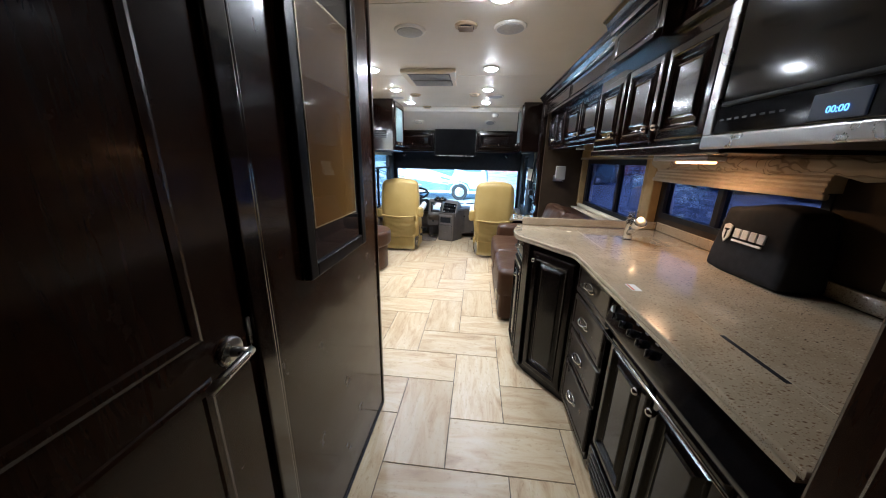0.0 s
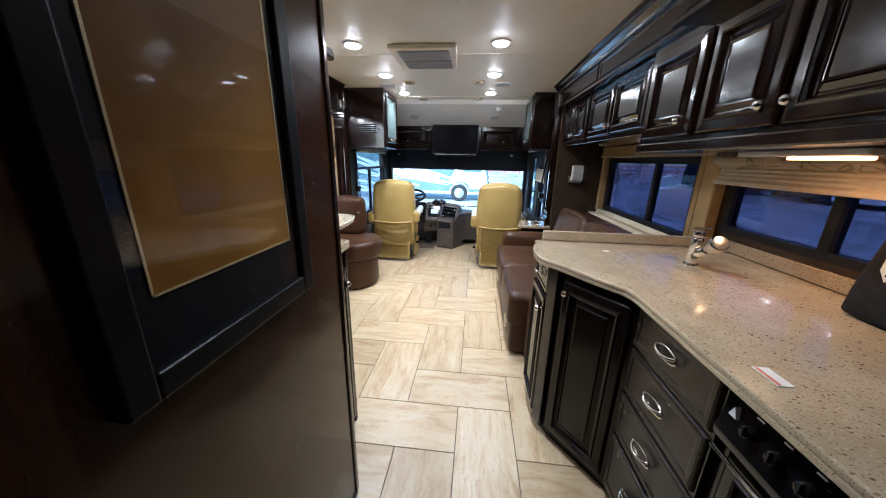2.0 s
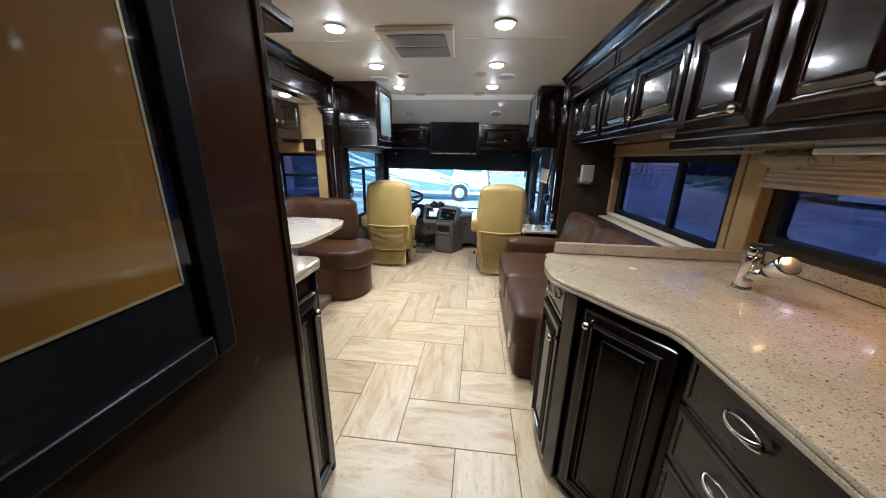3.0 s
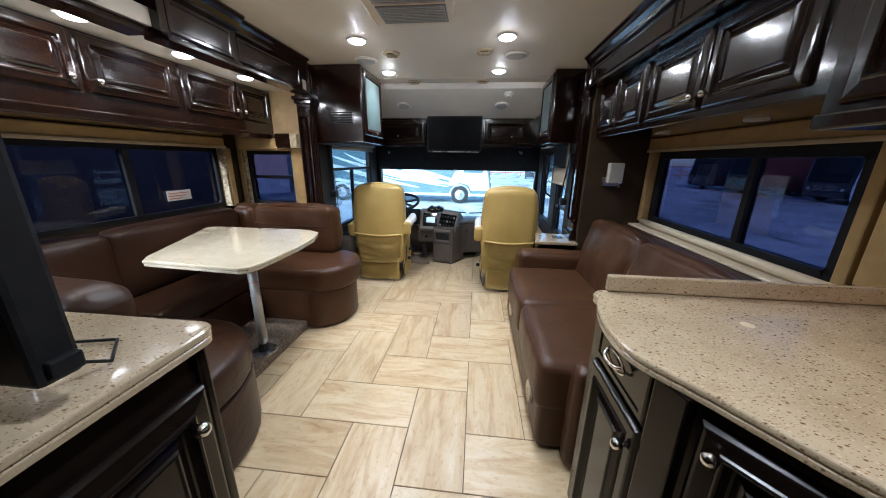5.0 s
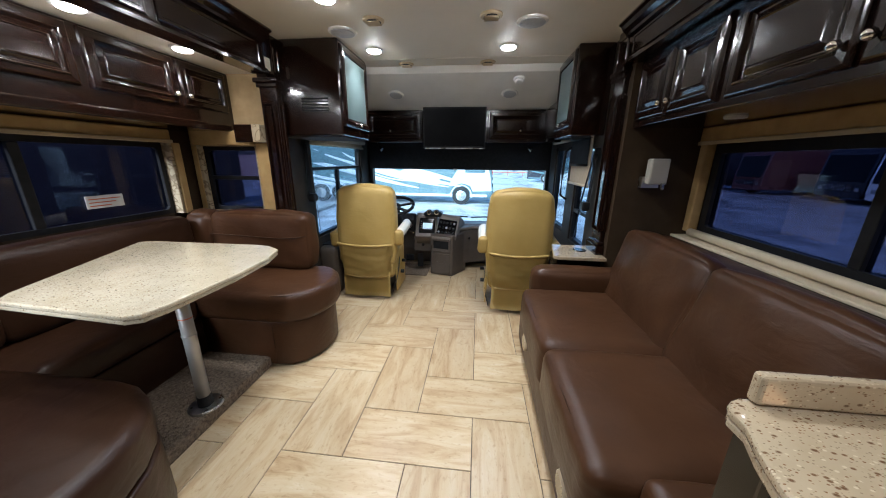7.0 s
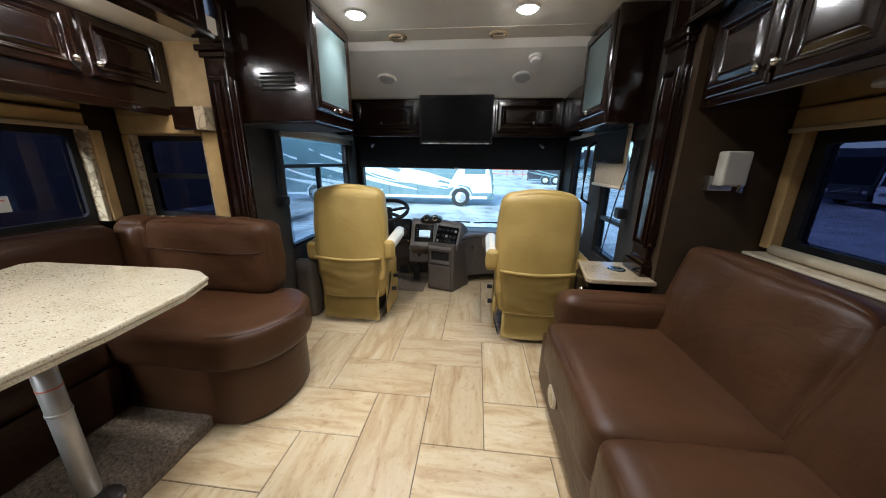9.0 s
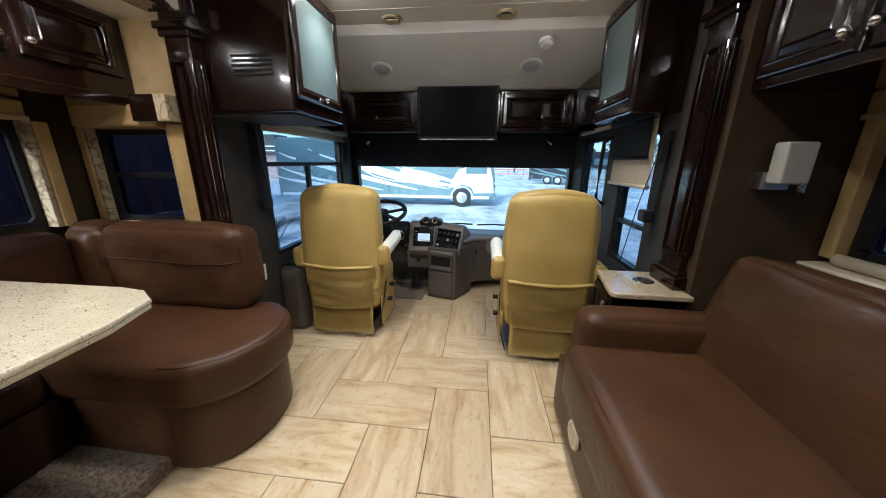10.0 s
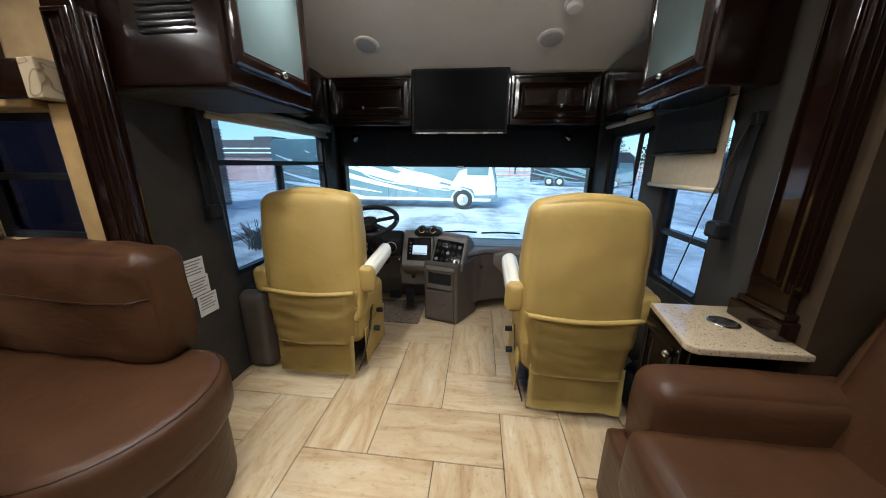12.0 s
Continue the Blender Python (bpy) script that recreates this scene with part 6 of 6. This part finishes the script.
def coach(x0, y0, length, heading, paint, stripe, label, ws=True):
    """A motor coach: side along its local +x, nose at +x."""
    t = thing("motorhome", (x0, y0, GZ), label, "motorhome", "parked motorhomes")
    m = Matrix.Translation((x0, y0, GZ)) @ pose(0, 0, 0, 0, 0, heading)

    def p(name, bm, mt, parent=t, lab="", smooth=False):
        ob = part(name, put(bm, m), mt, parent, lab, smooth)
        return ob
    L, W, Hh = length, 2.5, 3.55
    body = p("body", prism([(0, 0.38), (L - 0.3, 0.38), (L, 0.7), (L - 0.05, 1.5), (L - 0.35, 3.1), (L - 0.8, Hh), (0.2, Hh), (0, Hh - 0.2)], 0, W, "y", 0.05, 2), paint)
    p("skirt_line", box(0.2, L - 0.3, -0.012, 0.01, 0.44, 0.58, 0.01), stripe)
    p("windscreen", prism([(L - 0.03, 1.35), (L + 0.0, 1.38), (L - 0.31, 3.0), (L - 0.36, 2.98)], 0.15, W - 0.15, "y"), BLACKGL)
    p("cab_window", box(L - 1.55, L - 0.45, -0.015, 0.01, 1.75, 2.55, 0.02), COACHG)
    for k, (a, b) in enumerate(((L - 3.6, L - 2.2), (L - 6.3, L - 4.4), (1.2, 2.6))):
        if b > a > 0:
            p("window", box(a, b, -0.015, 0.01, 2.2, 2.85, 0.02), COACHG)
    p("roof_unit", box(L * 0.55, L * 0.55 + 0.9, 0.8, 1.7, Hh - 0.01, Hh + 0.28, 0.08), COACHW if paint is COACHW else COACHD)
    p("roof_unit", box(L * 0.2, L * 0.2 + 0.9, 0.8, 1.7, Hh - 0.01, Hh + 0.28, 0.08), COACHW if paint is COACHW else COACHD)
    for wx in (L - 1.75, 2.2, 3.35):
        tw2 = p("wheel", cyl((wx, -0.04, 0.5), (wx, 0.28, 0.5), 0.5, n=32, bev=0.04), TYRE, t, "", True)
        p("rim", cyl((wx, -0.06, 0.5), (wx, 0.05, 0.5), 0.29, 0.31, 28, 0.02), STEEL, tw2, "", True)
        p("hub", cyl((wx, -0.10, 0.5), (wx, -0.05, 0.5), 0.10, 0.12, 16, 0.01), STEEL, tw2, "", True)
        p("arch", tube([(wx + 0.58 * math.cos(radians(a)), -0.01, 0.5 + 0.58 * math.sin(radians(a))) for a in range(-10, 191, 20)], 0.035, 6), stripe)
    for k in range(6):
        cx = L * (0.14 + 0.13 * k)
        p("bay_door", box(cx, cx + 0.012, -0.016, 0.0, 0.46, 1.12), BLACKPL)
    p("bumper", box(L - 0.35, L + 0.08, 0.1, W - 0.1, 0.36, 0.72, 0.06), paint)
    for yy in (0.25, W - 0.45):
        p("headlight", box(L - 0.02, L + 0.03, yy, yy + 0.22, 0.78, 1.02, 0.03), CHROME)
    gr = p("grille", box(L - 0.02, L + 0.045, 0.55, W - 0.55, 0.78, 1.16, 0.02), BLACKPL)
    for k in range(4):
        p("slat", box(L + 0.04, L + 0.06, 0.58, W - 0.58, 0.82 + 0.09 * k, 0.85 + 0.09 * k, 0.006), CHROME, gr)
    # swept paint bands and a painted oval
    bands = ((0.02, 0.66, 2.75, 0.95, 0.26), (0.16, 0.80, 2.9, 0.98, 0.20), (0.30, 0.84, 2.7, 1.02, 0.34), (0.0, 0.50, 2.1, 0.75, 0.16), (0.44, 0.88, 2.35, 0.86, 0.14), (0.0, 0.42, 1.55, 0.62, 0.20), (0.56, 0.9, 2.1, 1.2, 0.20))
    for k, (ua, ub, za, zb, tk) in enumerate(bands):
        pts_u, pts_l = [], []
        for j in range(15):
            u = j / 14
            x = L * (ua + (ub - ua) * u)
            z = za + (zb - za) * (u ** 0.75) + 0.07 * math.sin(u * 5 + k)
            w2 = tk * math.sin(math.pi * min(max(u, 0.03), 0.97)) ** 0.7
            pts_u.append((x, z + w2 / 2))
            pts_l.append((x, z - w2 / 2))
        p("paint_band", prism(pts_u + pts_l[::-1], -0.008 - 0.002 * k, 0.004, "y"), stripe)
    p("painted_oval", tube([(L * 0.55 + 1.7 * math.cos(radians(q)), -0.02, 1.75 + 0.42 * math.sin(radians(q)) - 0.25 * math.cos(radians(q))) for q in range(0, 361, 15)], 0.035, 6), stripe)
    p("nose_panel", prism([(L * 0.81, 1.35), (L * 0.84, 1.95), (L - 0.40, 2.50), (L - 0.15, 1.5), (L - 0.06, 0.78), (L - 1.10, 0.74), (L - 1.25, 1.05), (L - 1.75, 1.18), (L - 2.25, 1.02), (L * 0.80, 1.0)], -0.0065, 0.004, "y"), stripe)
    p("painted_oval", prism([(L * 0.67 + 1.15 * math.cos(radians(q)), 1.62 + 0.27 * math.sin(radians(q)) - 0.16 * math.cos(radians(q))) for q in range(0, 360, 18)], -0.018, 0.004, "y"), stripe)
    return t


coach(-11.2, 19.6, 12.2, 0, COACHT, COACHW, "long white motorhome with teal-grey swooshes")
coach(6.0, 41.0, 10.5, -28, COACHD, COACHT, "dark motorhome parked across the lot")
lb = thing("low_building", (-22, 44, GZ), "low reddish building topped by a striped band standing in for a dark coach", "building")
part("wall", box(-36, -10.5, 43, 50, GZ, 2.0), PINKW, lb)
# the dark band and white stripes stand in for a dark striped coach top
part("coach_band", box(-36.3, -10.2, 42.7, 50.2, 2.0, 4.2, 0.05), COACHD, lb, "dark band standing in for a coach top")
for zz in (2.5, 3.05):
    part("stripe", box(-36.3, -10.2, 42.66, 42.72, zz, zz + 0.16), COACHW, lb)
part("roof_unit", box(-20, -16, 45, 48, 4.19, 5.0, 0.1), COACHD, lb)
part("roof_unit", box(-31, -28, 45, 48, 4.19, 4.8, 0.1), COACHD, lb)
for k, (yy, paint, stripe) in enumerate(((4.5, COACHD, COACHW), (9.5, COACHB, COACHW), (14.5, COACHD, COACHW), (18.8, COACHT, COACHW), (23.4, COACHW, COACHD), (27.0, COACHD, COACHW), (31.6, COACHB, COACHW), (37.0, COACHD, COACHW))):
    coach(32.6 - 0.09 * k * k * 0.5 + 0.5 * (k % 2), yy + 1.2, 9.0, 186 + 3 * (k % 3), paint, stripe, "motorhome parked nose-out in a row across the lot")
# brick building along the driver's side
bb = thing("brick_building", (-9.0, 2.0, GZ), "long two-storey brown brick building", "building")
part("wall", box(-15.6, -14.0, -14, 19.6, GZ, 6.0), MORTAR, bb)
part("roof", box(-15.8, -13.85, -14.2, 19.8, 5.98, 6.25, 0.03), BLACKPL, bb)
bm = bmesh.new()
rng = random.Random(9)
bv = []
bf = []
for j in range(46):
    for i in range(72):
        y0 = 2.6 + i * 0.236 + (0.118 if j % 2 else 0)
        z0 = GZ + 0.02 + j * 0.088
        e = rng.uniform(0, 0.006)
        n0 = len(bv)
        bv += [(-14.0 + e + 0.012, y0, z0), (-14.0 + e + 0.012, y0 + 0.222, z0), (-14.0 + e + 0.012, y0 + 0.222, z0 + 0.074), (-14.0 + e + 0.012, y0, z0 + 0.074), (-14.005, y0 - 0.004, z0 - 0.004), (-14.005, y0 + 0.226, z0 - 0.004), (-14.005, y0 + 0.226, z0 + 0.078), (-14.005, y0 - 0.004, z0 + 0.078)]
        bf += [(n0, n0 + 1, n0 + 2, n0 + 3), (n0, n0 + 4, n0 + 5, n0 + 1), (n0 + 1, n0 + 5, n0 + 6, n0 + 2), (n0 + 2, n0 + 6, n0 + 7, n0 + 3), (n0 + 3, n0 + 7, n0 + 4, n0)]
me = bpy.data.meshes.new("brick_courses")
me.from_pydata(bv, [], bf)
me.materials.append(BRICKM)
ob = new("brick_courses", me)
ob.parent = bb
ob.matrix_parent_inverse = Matrix.Translation((9.0, -2.0, -GZ))
tagged(ob, kind="stuff")
# low shrub by the kerb
bm = bmesh.new()
rng = random.Random(3)
for k in range(160):
    a, u = rng.uniform(0, 6.28), rng.uniform(0.2, 0.75)
    b0 = Vector((-6.0 + rng.uniform(-0.2, 0.2), 11.0 + rng.uniform(-0.3, 0.3), GZ))
    b1 = b0 + Vector((math.cos(a) * u * 0.7, math.sin(a) * u * 0.9, rng.uniform(0.3, 0.8)))
    bm = tube([b0, (b0 + b1) / 2 + Vector((0, 0, 0.08)), b1], 0.012, 4, bm) if k < 60 else bm
whole("shrub", bm, TREEC, "bare winter shrub by the kerb", "shrub")
whole("kerb", box(-7.4, -7.2, 6, 18, GZ, GZ + 0.15, 0.02), MORTAR, "low concrete kerb along the lot", "kerb")
# far fence and trees
for k in range(14):
    t = thing("lot_fence", (0 + k * 2.6, 58, GZ), "red and white mesh fence at the far side", "fence", "far fence")
    part("post", box(k * 2.6 - 0.05, k * 2.6 + 0.05, 57.95, 58.05, GZ, GZ + 2.2), REDF, t)
    for zz in (0.5, 1.2, 1.9):
        part("rail", box(k * 2.6, k * 2.6 + 2.6, 57.98, 58.02, GZ + zz, GZ + zz + 0.12), REDF, t)
for k in range(9):
    rng = random.Random(40 + k)
    x, y = -34 + k * 11 + rng.uniform(-2, 2), 88 + rng.uniform(-6, 8)
    t = thing("tree", (x, y, GZ), "bare dark winter tree beyond the lot", "tree", "far trees")
    hgt = rng.uniform(7, 11)
    part("trunk", tube([(x, y, GZ), (x + 0.2, y, GZ + hgt * 0.4), (x + 0.1, y, GZ + hgt * 0.8)], 0.22, 8), TREEM, t)
    vts, fcs = [], []
    for j in range(700):
        a, h2 = rng.uniform(0, 6.28), rng.uniform(0.25, 1.0)
        rr = rng.uniform(0, 1) ** 0.5 * hgt * 0.34 * math.sin(math.pi * min(0.95, h2 * 0.9 + 0.05)) * rng.uniform(0.7, 1.15)
        c = Vector((x + rr * math.cos(a), y + rr * math.sin(a), GZ + hgt * h2))
        n0 = len(vts)
        for q in range(3):
            vts.append(tuple(c + Vector((rng.uniform(-0.4, 0.4), rng.uniform(-0.4, 0.4), rng.uniform(-0.4, 0.4)))))
        fcs.append((n0, n0 + 1, n0 + 2))
    me = bpy.data.meshes.new("crown")
    me.from_pydata(vts, [], fcs)
    me.materials.append(TREEC)
    ob = new("crown", me)
    ob.parent = t
    ob.matrix_parent_inverse = Matrix.Translation((-x, -y, -GZ))

# ---- floor tiles, laid in a right-angled herringbone ----
P, OX, OY, GAP = 0.307, -0.105, 3.11, 0.0038
bm = box(-P + GAP / 2, P - GAP / 2, -P / 2 + GAP / 2, P / 2 - GAP / 2, -0.006, 0.0, 0.0016, 1)
tile_mesh = bpy.data.meshes.new("tile")
bm.to_mesh(tile_mesh)
bm.free()
tile_mesh.materials.append(TILE)
spots = []
for k in range(-30, 30):
    for m in range(-12, 12):
        hx, hy = k - 1 + 2 * m, k - 2 * m
        spots.append((hx + 1.0, hy + 0.5, 0))
        vx, vy = k + 2 * m, k - 2 - 2 * m
        spots.append((vx + 0.5, vy + 1.0, 90))
for gx, gy, turn in spots:
    x, y = OX + gx * P, OY + gy * P
    if -1.55 < x < 1.35 and -1.0 < y < 6.25:
        ob = new("tile", tile_mesh)
        ob.parent = floor
        ob.matrix_local = pose(x, y, 0, 0, 0, turn + (180 if random.random() < 0.5 else 0))
